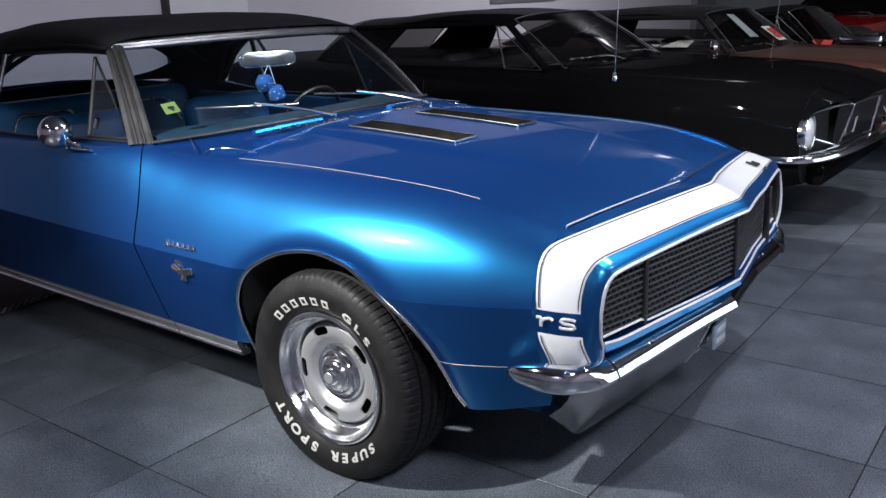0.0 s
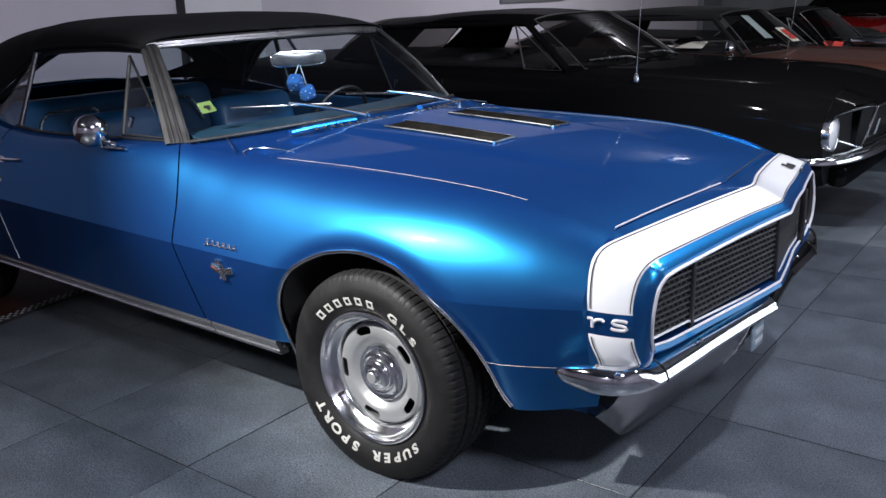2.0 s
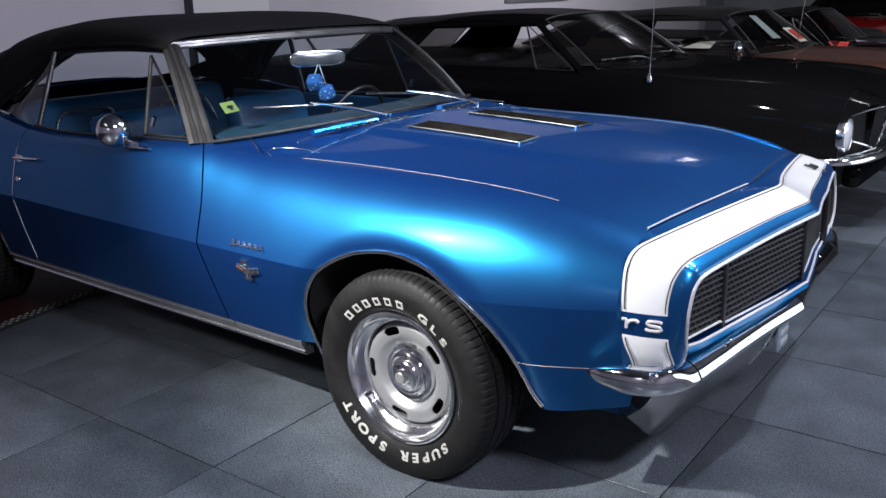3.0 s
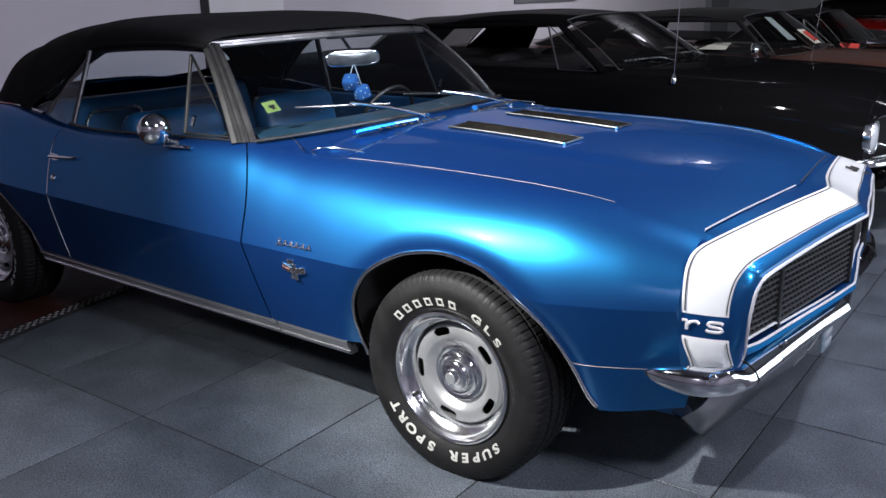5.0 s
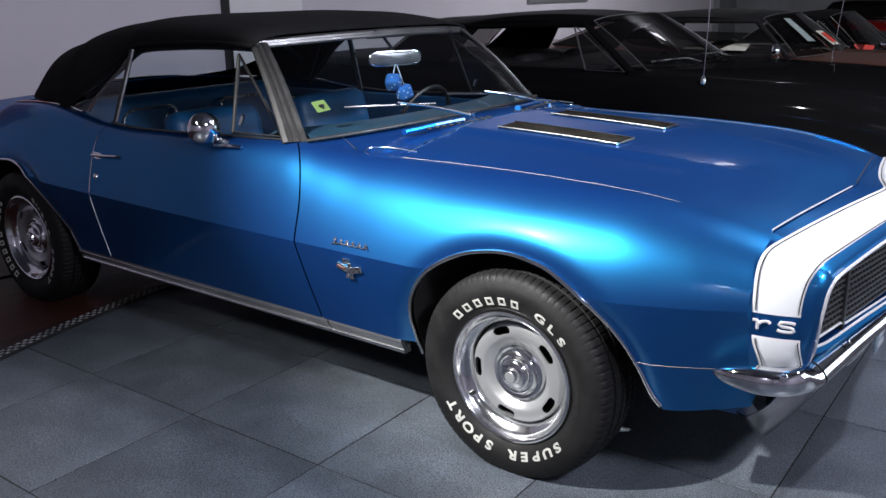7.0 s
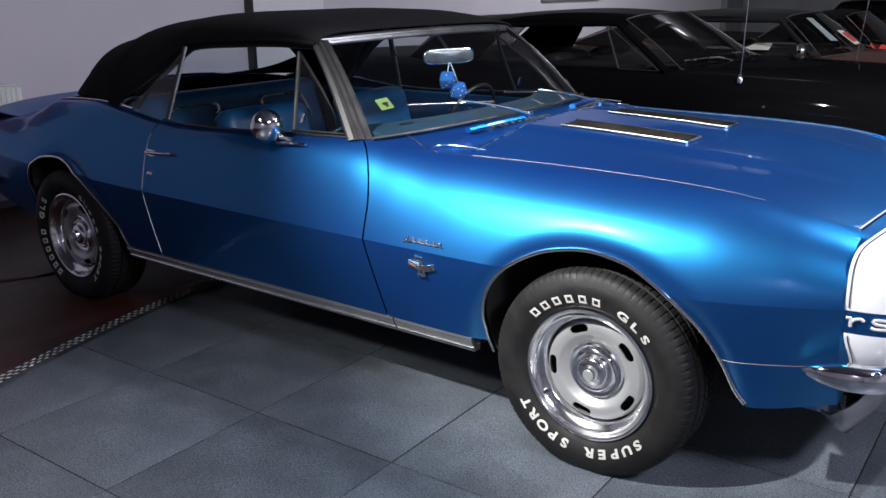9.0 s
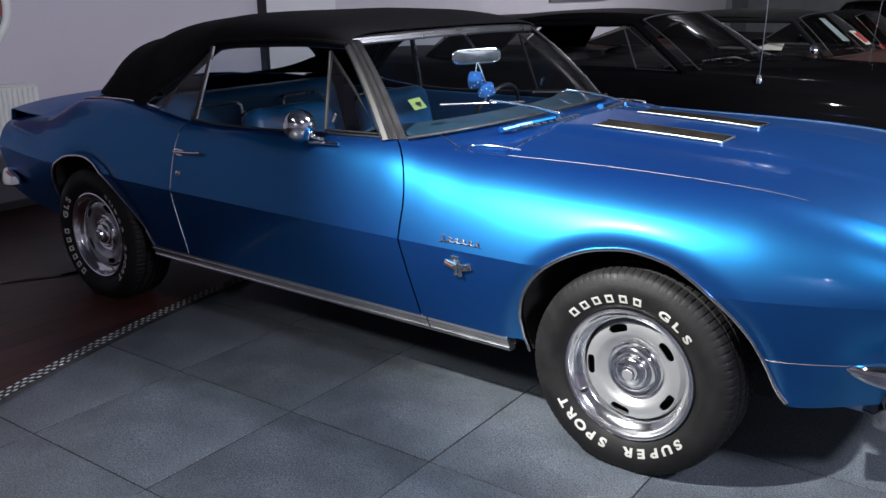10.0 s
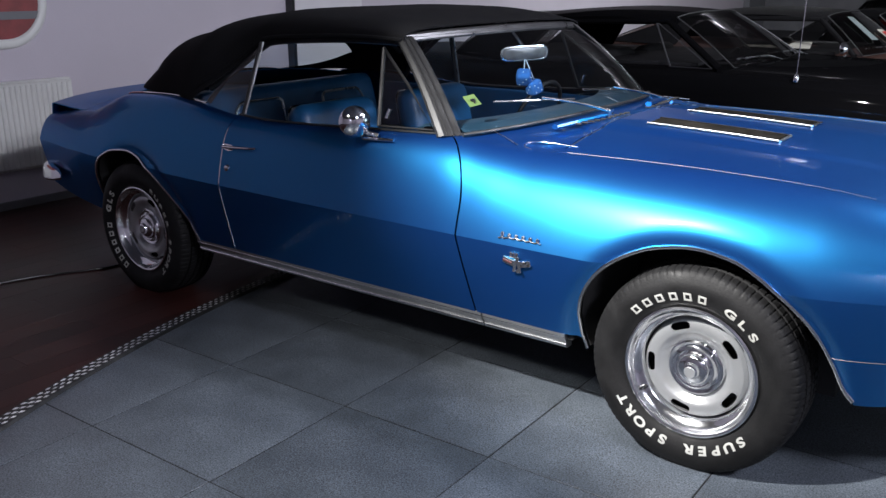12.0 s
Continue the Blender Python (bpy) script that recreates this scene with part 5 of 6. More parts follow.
cushion("bench_cushion", (-2.35, 0, 0.50), (0.42, 1.2, 0.16), 0.05, VINYL, rear_bench)
cushion("bench_back", (-2.60, 0, 0.74), (0.16, 1.25, 0.42), 0.06, VINYL, rear_bench, turn=Matrix.Rotation(radians(-16), 4, "Y"))
for s in (-1, 1):
    rod("bench_trim", smooth_line([(-2.500, s * 0.145, 0.75), (-2.520, s * 0.145, 0.865), (-2.524, s * 0.175, 0.885), (-2.524, s * 0.40, 0.885), (-2.520, s * 0.435, 0.865), (-2.500, s * 0.49, 0.75)], 40), 0.007, DULL, rear_bench, "bright trim frame on the bench back")
box_part("parcel_shelf", (-2.80, 0, 0.88), (0.36, 1.3, 0.02), BLACKTRIM, car)
# dashboard
rows = []
for s in np.linspace(-1, 1, 25):
    y = 0.72 * s
    fx = ws_base(y)[0] - 0.015
    rows.append([(fx, y, 0.935), (fx - 0.10, y, 0.945), (fx - 0.20, y, 0.945), (fx - 0.245, y, 0.925), (fx - 0.25, y, 0.88), (fx - 0.22, y, 0.75), (fx - 0.15, y, 0.62)])
v, f = grid(rows)
mesh_part("dashboard", v, f, DASH, car, "padded blue dashboard", sharp=35, thick=0.01, outward=(-0.7, 0, 0.6))
# steering wheel on its column
wheel_c = Vector((-1.32, 0.37, 0.815))
tilt = Matrix.Translation(wheel_c) @ Matrix.Rotation(radians(-68), 4, "Y")
rod("steering_wheel", [tuple(tilt @ Vector((0.19 * math.cos(a), 0.19 * math.sin(a), 0))) for a in np.linspace(0, 2 * math.pi, 41)[:-1]], 0.010, BLACKTRIM, car, "thin black steering wheel", closed=True)
for a in (math.pi / 2, -math.pi / 2, math.pi):
    rod("steering_spoke", [tuple(tilt @ Vector((0, 0, -0.01))), tuple(tilt @ Vector((0.185 * math.cos(a), 0.185 * math.sin(a), 0)))], 0.007, CHROME, car)
rod("steering_column", [tuple(wheel_c), (-1.0, 0.37, 0.80)], 0.022, DASH, car)
# inside mirror and its hanger
m_c = np.array((-1.150, -0.012, 1.152))
turn = Matrix.Translation(Vector(m_c)) @ Matrix.Rotation(radians(-18), 4, "Z")
loop = [(0.124 * math.copysign(abs(math.cos(a)) ** 0.35, math.cos(a)), 0.027 * math.copysign(abs(math.sin(a)) ** 0.55, math.sin(a))) for a in np.linspace(0, 2 * math.pi, 49)[:-1]]
rod("mirror_frame", [tuple(turn @ Vector((0, p, q))) for p, q in loop], 0.006, RINGMETAL, car, "bright rounded mirror frame", closed=True, up=(1, 0, 0))
shell_rows = [[tuple(turn @ Vector((d, p * k, q * k))) for p, q in loop + loop[:1]] for k, d in ((1.0, 0.0), (0.9, 0.010), (0.6, 0.015), (0.02, 0.017))]
v, f = grid(shell_rows)
mesh_part("inside_mirror", v, f, SILVERBACK, car, "silver shell of the inside mirror", outward=tuple(m_c - np.array((0.1, 0, 0))))
rod("mirror_bracket", [tuple(m_c + np.array((0.0, 0, 0.02))), (-1.22, 0.0, 1.235)], 0.007, CHROME, car)
# sun visors
for s in (-1, 1):
    box_part("sun_visor", (-1.36, s * 0.34, 1.235), (0.13, 0.46, 0.012), BLACKTRIM, car, bevel=0.004, turn=Matrix.Rotation(radians(-10), 4, "Y"))
# green sticker inside the glass
GREEN = surface("green_sticker", (0.08, 0.135, 0.038), 0.5, vary=0.05)
v = [(-0.968, -0.665, 1.010), (-0.955, -0.612, 1.016), (-0.992, -0.610, 1.050), (-1.006, -0.66, 1.044)]
st = mesh_part("windscreen_sticker", v, [(0, 1, 2, 3)], GREEN, car, "small green square sticker on the windscreen", thick=0.001)
c = np.mean(np.array(v), axis=0) + np.array((0.004, -0.002, 0.003))
bm = bmesh.new()
add_box(bm, c, (0.006, 0.024, 0.008), 0.001, None, 1)
add_box(bm, c + np.array((0.006, 0.004, -0.008)), (0.006, 0.006, 0.014), 0.001, None, 1)
part("sticker_mark", bm, BLACKTRIM, st)

# fuzzy dice hang from the inside mirror
DICEBLUE = surface("fuzzy_blue_plush", (0.009, 0.085, 0.30), 0.9, vary=0.2, scale=60, fine=0.4, fine_scale=500, bump=0.6)
PIP = surface("white_plush", (0.45, 0.58, 0.72), 0.9, vary=0.1, scale=60)
for dx, dy, dz, rz, rx in ((0.0, -0.072, 1.058, 25, 38), (0.03, -0.038, 1.016, -20, 20)):
    c = (-1.115 + dx, dy, dz)
    dice = thing("fuzzy_dice", c, "blue plush dice with white dots hanging from the mirror", "dice", "hanging dice")
    turn = Matrix.Rotation(radians(rz), 4, "Z") @ Matrix.Rotation(radians(rx), 4, "X")
    bm = bmesh.new()
    add_box(bm, (0, 0, 0), (0.060, 0.060, 0.060), 0.014, turn, 3)
    part("cube", bm, DICEBLUE, dice)
    for nrm, spots in (((1, 0, 0), ((-0.017, -0.017), (0.017, 0.017), (0, 0), (0.017, -0.017), (-0.017, 0.017))), ((0, -1, 0), ((-0.017, -0.017), (0.017, 0.017), (0, 0))), ((0, 0, 1), ((0.0, 0.0),))):
        for a, b in spots:
            p = {0: (0.0288, a * 0.88, b * 0.88), 1: (a * 0.88, -0.0288, b * 0.88), 2: (a, b, 0.0288)}[[abs(q) for q in nrm].index(1)]
            bm = bmesh.new()
            bmesh.ops.create_uvsphere(bm, u_segments=8, v_segments=6, radius=0.0032, matrix=turn @ Matrix.Translation(p))
            part("dot", bm, PIP, dice)
    rod("cord", [(0, 0, 0.03), (-c[0] - 1.148, -0.012 - c[1], 1.135 - c[2])], 0.0018, PIP, dice, sides=5)

# ---- the other cars ----
BLACK = car_paint("black_lacquer", (0.003, 0.003, 0.0034), (0.005, 0.005, 0.0055), 0.0, 0.3, 0.13)
BROWN = car_paint("brown_metallic_paint", (0.075, 0.030, 0.020), (0.125, 0.050, 0.034), 0.35, 0.4, 0.5)
RED = car_paint("red_lacquer", (0.45, 0.012, 0.012), (0.55, 0.02, 0.015), 0.0, 0.35)
VROOF = surface("black_vinyl_roof", (0.010, 0.010, 0.011), 0.7, spec=0.15, vary=0.2, scale=9, fine=0.2, fine_scale=300, bump=0.3)
SEATBLACK = surface("black_seat_vinyl", (0.010, 0.010, 0.011), 0.7, spec=0.2, vary=0.2)
CREAM = surface("cream_paper", (0.62, 0.60, 0.52), 0.7, vary=0.1)
REDPRINT = surface("red_print", (0.55, 0.05, 0.04), 0.6, vary=0.08)
PALEGREEN = surface("pale_paper", (0.20, 0.24, 0.24), 0.7, vary=0.1)
LENS = surface("headlamp_glass", (0.75, 0.77, 0.8), 0.12, 0.2, vary=0.1, scale=50)


def loft(stations, along_n, across_n):
    """Rows of a skin through sections (x, [(y, z), ...]) of alike length."""
    xs = [s[0] for s in stations]
    k = len(stations[0][1])
    fy = [pchip(xs, [s[1][i][0] for s in stations]) for i in range(k)]
    fz = [pchip(xs, [s[1][i][1] for s in stations]) for i in range(k)]
    rows = []
    for i in range(along_n + 1):
        x = xs[0] + (xs[-1] - xs[0]) * i / along_n
        rows.append([(x, y, z) for y, z in smooth_line([(fy[j](x), fz[j](x)) for j in range(k)], across_n)])
    return rows


def coupe(name, y0, label, paint, roof_paint, body, roof, glassy, wheels, seats=True, windows=True, sill=None, vent=True):
    """A closed car. body: sections from sill to middle. roof: base and top of screen, top and base of rear screen (x, half width, z). glassy: side window's ends."""
    owner = thing(name, (0, y0, 0), label, "car", "parked cars")
    for mir in (False, True):
        v, f = grid(loft(body, 70, 40))
        mesh_part("body_side", v, f, paint, owner, sharp=14, thick=0.006, outward=(-1.5, 0, 0.4), mirror=mir)
    for x in (body[0][0], body[-1][0]):
        sec = smooth_line((body[0] if x == body[0][0] else body[-1])[1], 20)
        rows = [[(x, y, z), (x, -y, z)] for y, z in sec]
        v, f = grid(rows)
        mesh_part("end_panel", v, f, paint if x < -1 else BLACKTRIM, owner, thick=0.004)
    (ax, aw, az), (bx, bw, bz), (cx, cw, cz), (dx, dw, dz) = roof
    mid = (bx + cx) / 2
    rows = []
    for i in range(31):
        u = i / 30
        x = bx + (cx - bx) * u
        w = bw + (cw - bw) * u
        z = bz + (cz - bz) * u + 0.045 * math.sin(math.pi * min(1, u * 1.05)) * (1 - 0.25 * u)
        row = []
        for s in np.linspace(-1, 1, 33):
            row.append((x + 0.045 * (1 - s * s) * (1 - u), w * math.copysign(abs(s) ** 0.8, s), z - 0.055 * abs(s) ** 4))
        rows.append(row)
    v, f = grid(rows)
    mesh_part("roof", v, f, roof_paint, owner, sharp=40, thick=0.02, outward=(mid, 0, 0.6))
    # windscreen and rear screen
    for (px, pw, pz), (qx, qw, qz), sg, nm in (((ax, aw, az), (bx, bw, bz), 1, "windscreen"), ((dx, dw, dz), (cx, cw, cz), -1, "rear_screen")):
        rows = []
        for i in range(7):
            u = i / 6
            rows.append([(px + (qx - px) * u + sg * (0.10 - 0.055 * u) * (1 - s * s), (pw + (qw - pw) * u) * s, pz + (qz - pz) * u + 0.012 * math.sin(math.pi * u) - 0.03 * u * abs(s) ** 4) for s in np.linspace(-1, 1, 21)])
        v, f = grid(rows)
        g = mesh_part(nm, v, f, TINT, owner, "smoked windscreen" if sg > 0 else "", sharp=60)
        g.visible_shadow = False
        loop = rows[0] + [r[-1] for r in rows[1:]] + list(reversed(rows[-1]))[1:] + [r[0] for r in reversed(rows[1:-1])]
        rod(nm + "_trim", [(x + 0.004 * sg, y, z + 0.004) for x, y, z in loop], 0.0045, DIM, owner, "slim bright screen trim", closed=True)
    for mir in (False, True):
        s = -1
        gx0, gx1 = glassy
        lo = lambda x, w=sill or aw: (x, -(w + (dw - w) * (ax - x) / (ax - dx)), az + (dz - az) * (ax - x) / (ax - dx))
        hi = lambda x: (x, -(bw + (cw - bw) * min(1, max(0, (bx - x) / (bx - cx)))) - 0.0, bz + (cz - bz) * min(1, max(0, (bx - x) / (bx - cx))) - 0.05)
        # front pillar, roof rail, broad rear pillar
        rod("front_pillar", [lo(ax - 0.05), hi(bx - 0.05)], 0.022, roof_paint, owner, mirror=mir)
        rod("roof_rail", [hi(x) for x in np.linspace(bx, cx, 9)], 0.020, roof_paint, owner, mirror=mir)
        rod("gutter_trim", [(hi(x)[0], hi(x)[1] - 0.020, hi(x)[2] - 0.004) for x in np.linspace(bx, gx1 - 0.3, 9)], 0.003, roof_paint, owner, mirror=mir)
        top = [hi(x) for x in np.linspace(gx1, cx, 5)]
        low = [lo(x) for x in np.linspace(gx0, dx, 5)]
        rows = []
        for u in np.linspace(0, 1, 8):
            rows.append([tuple(np.array(p) + (np.array(q) - np.array(p)) * u + np.array((0, -0.016 * math.sin(math.pi * u), 0))) for p, q in zip(low, top)])
        v, f = grid(rows)
        mesh_part("rear_pillar", v, f, roof_paint, owner, sharp=30, thick=0.03, outward=(mid, 0, 1.0), mirror=mir)
        # quarter light
        vx = ax - 0.38
        vb_, vt_, vf_ = lo(vx), hi(bx - 0.14), lo(ax - 0.10)
        if vent:
            rod("vent_frame", [vb_, vt_], 0.006, DIM, owner, mirror=mir)
            rod("vent_frame", [vt_, vf_, vb_], 0.004, DIM, owner, mirror=mir)
        if not windows:
            continue
        g = mesh_part("side_glass", [lo(vx), hi(bx - 0.14), hi((bx + gx1) / 2), hi(gx1), lo(gx0)], [(0, 1, 2, 3, 4)], TINT, owner, mirror=mir)
        g.visible_shadow = False
    if seats:
        for sx, sy in ((ax - 0.95, -0.36), (ax - 0.95, 0.36)):
            bm = bmesh.new()
            add_box(bm, (sx, sy, az - 0.24), (0.16, 0.5, 0.62), 0.06, Matrix.Rotation(radians(-12), 4, "Y"), 3)
            part("seat_back", bm, SEATBLACK, owner)
        bm = bmesh.new()
        add_box(bm, (dx + 0.62, 0, az - 0.24), (0.2, 1.25, 0.50), 0.06, None, 3)
        part("rear_seat", bm, SEATBLACK, owner)
    box_part("cabin_trim", ((ax + dx) / 2 - 0.05, 0, az + 0.008), (ax - dx - 0.35, 1.42, 0.03), SEATBLACK, owner)
    if not seats:
        box_part("dark_interior", ((bx + cx) / 2 - 0.1, 0, az + 0.12), (bx - cx - 0.2, 1.1, 0.24), SEATBLACK, owner, bevel=0.05)
    box_part("cabin_floor", ((ax + dx) / 2, 0, 0.5), (ax - dx, 1.5, 0.3), DARK, owner)
    box_part("dashboard", (ax - 0.12, 0, az - 0.06), (0.25, 1.35, 0.12), BLACKTRIM, owner, bevel=0.03)
    rod("steering_wheel", [(ax - 0.42 + 0.06 * math.cos(a), 0.36 + 0.18 * math.sin(a), az - 0.12 + 0.17 * math.cos(a)) for a in np.linspace(0, 2 * math.pi, 25)[:-1]], 0.011, BLACKTRIM, owner, closed=True)
    for x, s in ((wheels[0], -1), (wheels[1], -1), (wheels[0], 1), (wheels[1], 1)):
        hub = add_wheel("wheel", (x, s * 0.74, 0.317), 0, owner, out=s)
        for o in first[:6]:
            c = o.copy()
            scene.collection.objects.link(c)
            c.parent = hub
    for k, wy in enumerate((-0.08, 0.48)):
        b = (ax + 0.115, wy, az + 0.018)
        rod("wiper_arm", smooth_line([b, (ax + 0.05, wy - 0.14, az + 0.05), (ax + 0.015, wy - 0.30, az + 0.05)], 8), 0.006, DULL, owner)
        rod("wiper_blade", [(ax + 0.03, wy - 0.06, az + 0.045), (ax - 0.02, wy - 0.5, az + 0.05)], 0.006, DULL, owner)
    return owner


# black coupe beside the blue car
body = [
    (-4.15, [(-0.70, 0.45), (-0.80, 0.55), (-0.82, 0.70), (-0.78, 0.86), (-0.66, 0.91), (-0.3, 0.93), (0.0, 0.935)]),
    (-3.4, [(-0.84, 0.26), (-0.89, 0.45), (-0.90, 0.68), (-0.86, 0.88), (-0.72, 0.935), (-0.3, 0.95), (0.0, 0.955)]),
    (-2.3, [(-0.84, 0.25), (-0.89, 0.45), (-0.90, 0.68), (-0.87, 0.86), (-0.80, 0.91), (-0.5, 0.92), (0.0, 0.925)]),
    (-1.0, [(-0.84, 0.25), (-0.885, 0.45), (-0.895, 0.68), (-0.86, 0.86), (-0.79, 0.905), (-0.5, 0.935), (0.0, 0.94)]),
    (-0.4, [(-0.84, 0.25), (-0.885, 0.45), (-0.895, 0.68), (-0.865, 0.84), (-0.76, 0.895), (-0.45, 0.92), (0.0, 0.945)]),
    (0.2, [(-0.83, 0.30), (-0.88, 0.45), (-0.885, 0.66), (-0.855, 0.80), (-0.74, 0.865), (-0.42, 0.895), (0.0, 0.915)]),
    (0.44, [(-0.76, 0.36), (-0.84, 0.45), (-0.85, 0.63), (-0.82, 0.755), (-0.70, 0.825), (-0.40, 0.86), (0.0, 0.88)]),
]
black_car = coupe("black_coupe", 2.98, "glossy black classic coupe with chrome trim", BLACK, BLACK, body,
                ((-1.05, 0.69, 0.918), (-1.50, 0.56, 1.242), (-2.88, 0.62, 1.215), (-3.22, 0.70, 0.93)), (-2.60, -2.40), (-0.25, -2.99), windows=False, sill=0.80)
# its nose: fender tips, headlamp bowl, grille frame, bumper
for s in (-1, 1):
    c = (0.462, s * 0.775, 0.637)
    v, f = lathe([(0.0, 0.022), (0.05, 0.016), (0.074, 0.004), (0.084, -0.012), (0.086, -0.03)], 32, "x")
    mesh_part("headlamp", [(a + c[0], b + c[1], e + c[2]) for a, b, e in v], f, LENS, black_car, "round headlamp")
    v, f = lathe([(0.086, -0.02), (0.088, 0.008), (0.092, 0.010), (0.095, 0.002), (0.095, -0.03)], 32, "x")
    mesh_part("headlamp_ring", [(a + c[0] - 0.002, b + c[1], e + c[2]) for a, b, e in v], f, CHROME, black_car)
    # fender lip that overhangs the lamp bowl
    rows = []
    for i in range(9):
        u = i / 8
        rows.append([(0.435 + 0.015 * u, s * 0.84, 0.70 + 0.01 * u), (0.435 + 0.05 * u, s * (0.82 - 0.02 * u), 0.755 - 0.005 * u), (0.435 + 0.11 * u, s * (0.71 - 0.02 * u), 0.822 - 0.035 * u), (0.435 + 0.16 * u, s * (0.60 - 0.02 * u), 0.842 - 0.045 * u), (0.435 + 0.175 * u, s * 0.50, 0.853 - 0.055 * u)])
    v, f = grid(rows)
    mesh_part("fender_tip", v, f, BLACK, black_car, sharp=30, thick=0.008, outward=(0.3, 0, 0.5))
    v, f = grid([[(0.43, s * 0.80, z), (0.40, s * 0.68, z), (0.50, s * 0.56, z)] for z in (0.48, 0.62, 0.76)])
    mesh_part("lamp_bowl", v, f, BLACKTRIM, black_car, thick=0.004)
    rod("lamp_bowl_edge", smooth_line([(0.462, s * 0.785, 0.735), (0.52, s * 0.74, 0.757), (0.585, s * 0.62, 0.772), (0.605, s * 0.53, 0.768)], 16), 0.0045, CHROME, black_car)
    rod("lamp_strut", [(0.492, s * 0.765, 0.603), (0.53, s * 0.69, 0.578), (0.555, s * 0.62, 0.556)], 0.006, CHROME, black_car)
    rod("lower_bowl_edge", [(0.46, s * 0.80, 0.525), (0.53, s * 0.70, 0.540), (0.57, s * 0.60, 0.552)], 0.004, DULL, black_car)
rod("grille_frame", [(0.612, -0.535, 0.772), (0.622, -0.22, 0.768), (0.622, 0.04, 0.757), (0.600, 0.02, 0.64), (0.588, 0.0, 0.548), (0.582, -0.30, 0.556), (0.572, -0.60, 0.563), (0.592, -0.57, 0.66)], 0.009, CHROME, black_car, "chrome grille frame", closed=True)
rod("grille_inner_bar", [(0.600, -0.50, 0.755), (0.578, -0.545, 0.60), (0.585, -0.40, 0.60)], 0.006, DULL, black_car)
rod("grille_inner_bar", [(0.604, -0.42, 0.69), (0.584, -0.40, 0.60)], 0.008, CHROME, black_car)
v, f = grid([[(0.53, y, 0.53), (0.55, y, 0.78)] for y in np.linspace(-0.56, 0.56, 9)])
mesh_part("grille_back", v, f, BLACKTRIM, black_car, thick=0.004)
v, f = grid([[(0.435, y, 0.882 - 0.06 * abs(y) ** 1.6), (0.53, y, 0.852 - 0.05 * abs(y) ** 1.6), (0.60, y, 0.815 - 0.04 * abs(y)), (0.622, y, 0.786 - 0.02 * abs(y))] for y in np.linspace(-0.54, 0.54, 25)])
mesh_part("hood_lip", v, f, BLACK, black_car, sharp=30, thick=0.01, outward=(0.4, 0, 0.5))
for mir in (False, True):
    bl = smooth_line([(0.16, -0.90, 0.505), (0.32, -0.90, 0.505), (0.43, -0.865, 0.505), (0.53, -0.74, 0.508), (0.585, -0.50, 0.515), (0.61, -0.25, 0.52), (0.62, 0.0, 0.52)], 36)
    rows = []
    for i, q in enumerate(bl):
        d = np.array(bl[min(i + 1, 36)]) - np.array(bl[max(i - 1, 0)])
        o = np.array((d[1], -d[0], 0.0)) / np.linalg.norm(d)
        t = min(1.0, 0.25 + i / 6)
        rows.append([tuple(np.array(q) + o * a * t + np.array((0, 0, b * t * 0.5))) for a, b in prof])
    v, f = grid(rows)
    mesh_part("front_bumper", v, f, CHROME, black_car, "slim chrome bumper", sharp=35, thick=0.003, outward=(0.1, -0.1, 0.5), mirror=mir)
box_part("lower_valance", (0.48, 0, 0.40), (0.1, 1.4, 0.12), BLACK, black_car, bevel=0.03)
rod("aerial", [(-0.624, -0.845, 0.895), (-0.60, -0.84, 1.9)], 0.0032, CHROME, black_car, "long thin chrome aerial")
v, f = lathe([(0.0, 0.03), (0.008, 0.028), (0.013, 0.012), (0.016, 0.0), (0.016, -0.02)], 16, "z")
mesh_part("aerial_base", [(a - 0.624, b - 0.845, e + 0.893) for a, b, e in v], f, CHROME, black_car)
rod("hood_crease", [(x, -0.46, 0.923 - 0.0) for x in (-0.62, -0.55)], 0.004, DULL, black_car)
rod("door_gap", [(-2.02, -0.893, 0.5), (-2.02, -0.905, 0.69), (-2.02, -0.88, 0.84)], 0.002, DARK, black_car)

# brown coupe with a black roof
body = [
    (-4.2, [(-0.70, 0.45), (-0.84, 0.55), (-0.86, 0.68), (-0.82, 0.82), (-0.66, 0.86), (-0.3, 0.87), (0.0, 0.875)]),
    (-2.6, [(-0.86, 0.25), (-0.93, 0.45), (-0.94, 0.66), (-0.90, 0.84), (-0.80, 0.875), (-0.4, 0.89), (0.0, 0.89)]),
    (-1.0, [(-0.86, 0.25), (-0.92, 0.45), (-0.93, 0.64), (-0.89, 0.79), (-0.80, 0.83), (-0.4, 0.85), (0.0, 0.86)]),
    (0.1, [(-0.85, 0.3), (-0.91, 0.45), (-0.92, 0.62), (-0.88, 0.765), (-0.78, 0.805), (-0.4, 0.825), (0.0, 0.84)]),
    (0.9, [(-0.78, 0.4), (-0.86, 0.45), (-0.87, 0.58), (-0.84, 0.70), (-0.74, 0.74), (-0.4, 0.76), (0.0, 0.77)]),
]
brown = coupe("brown_coupe", 5.42, "brown metallic classic coupe with a black vinyl roof", BROWN, VROOF, body,
              ((-0.82, 0.76, 0.845), (-1.175, 0.57, 1.178), (-2.50, 0.58, 1.172), (-3.15, 0.70, 0.90)), (-2.47, -2.30), (-0.1, -2.85), windows=False, sill=0.80, vent=False)
v, f = lathe([(0.0, -0.05), (0.03, -0.045), (0.05, -0.025), (0.055, 0.0), (0.05, 0.008), (0.0, 0.006)], 24, "x")
mesh_part("door_mirror", [(-0.93 + a, -0.98 + b, 0.915 + e) for a, b, e in [(-p[0], p[1], p[2]) for p in v]], f, CHROME, brown, "round chrome door mirror")
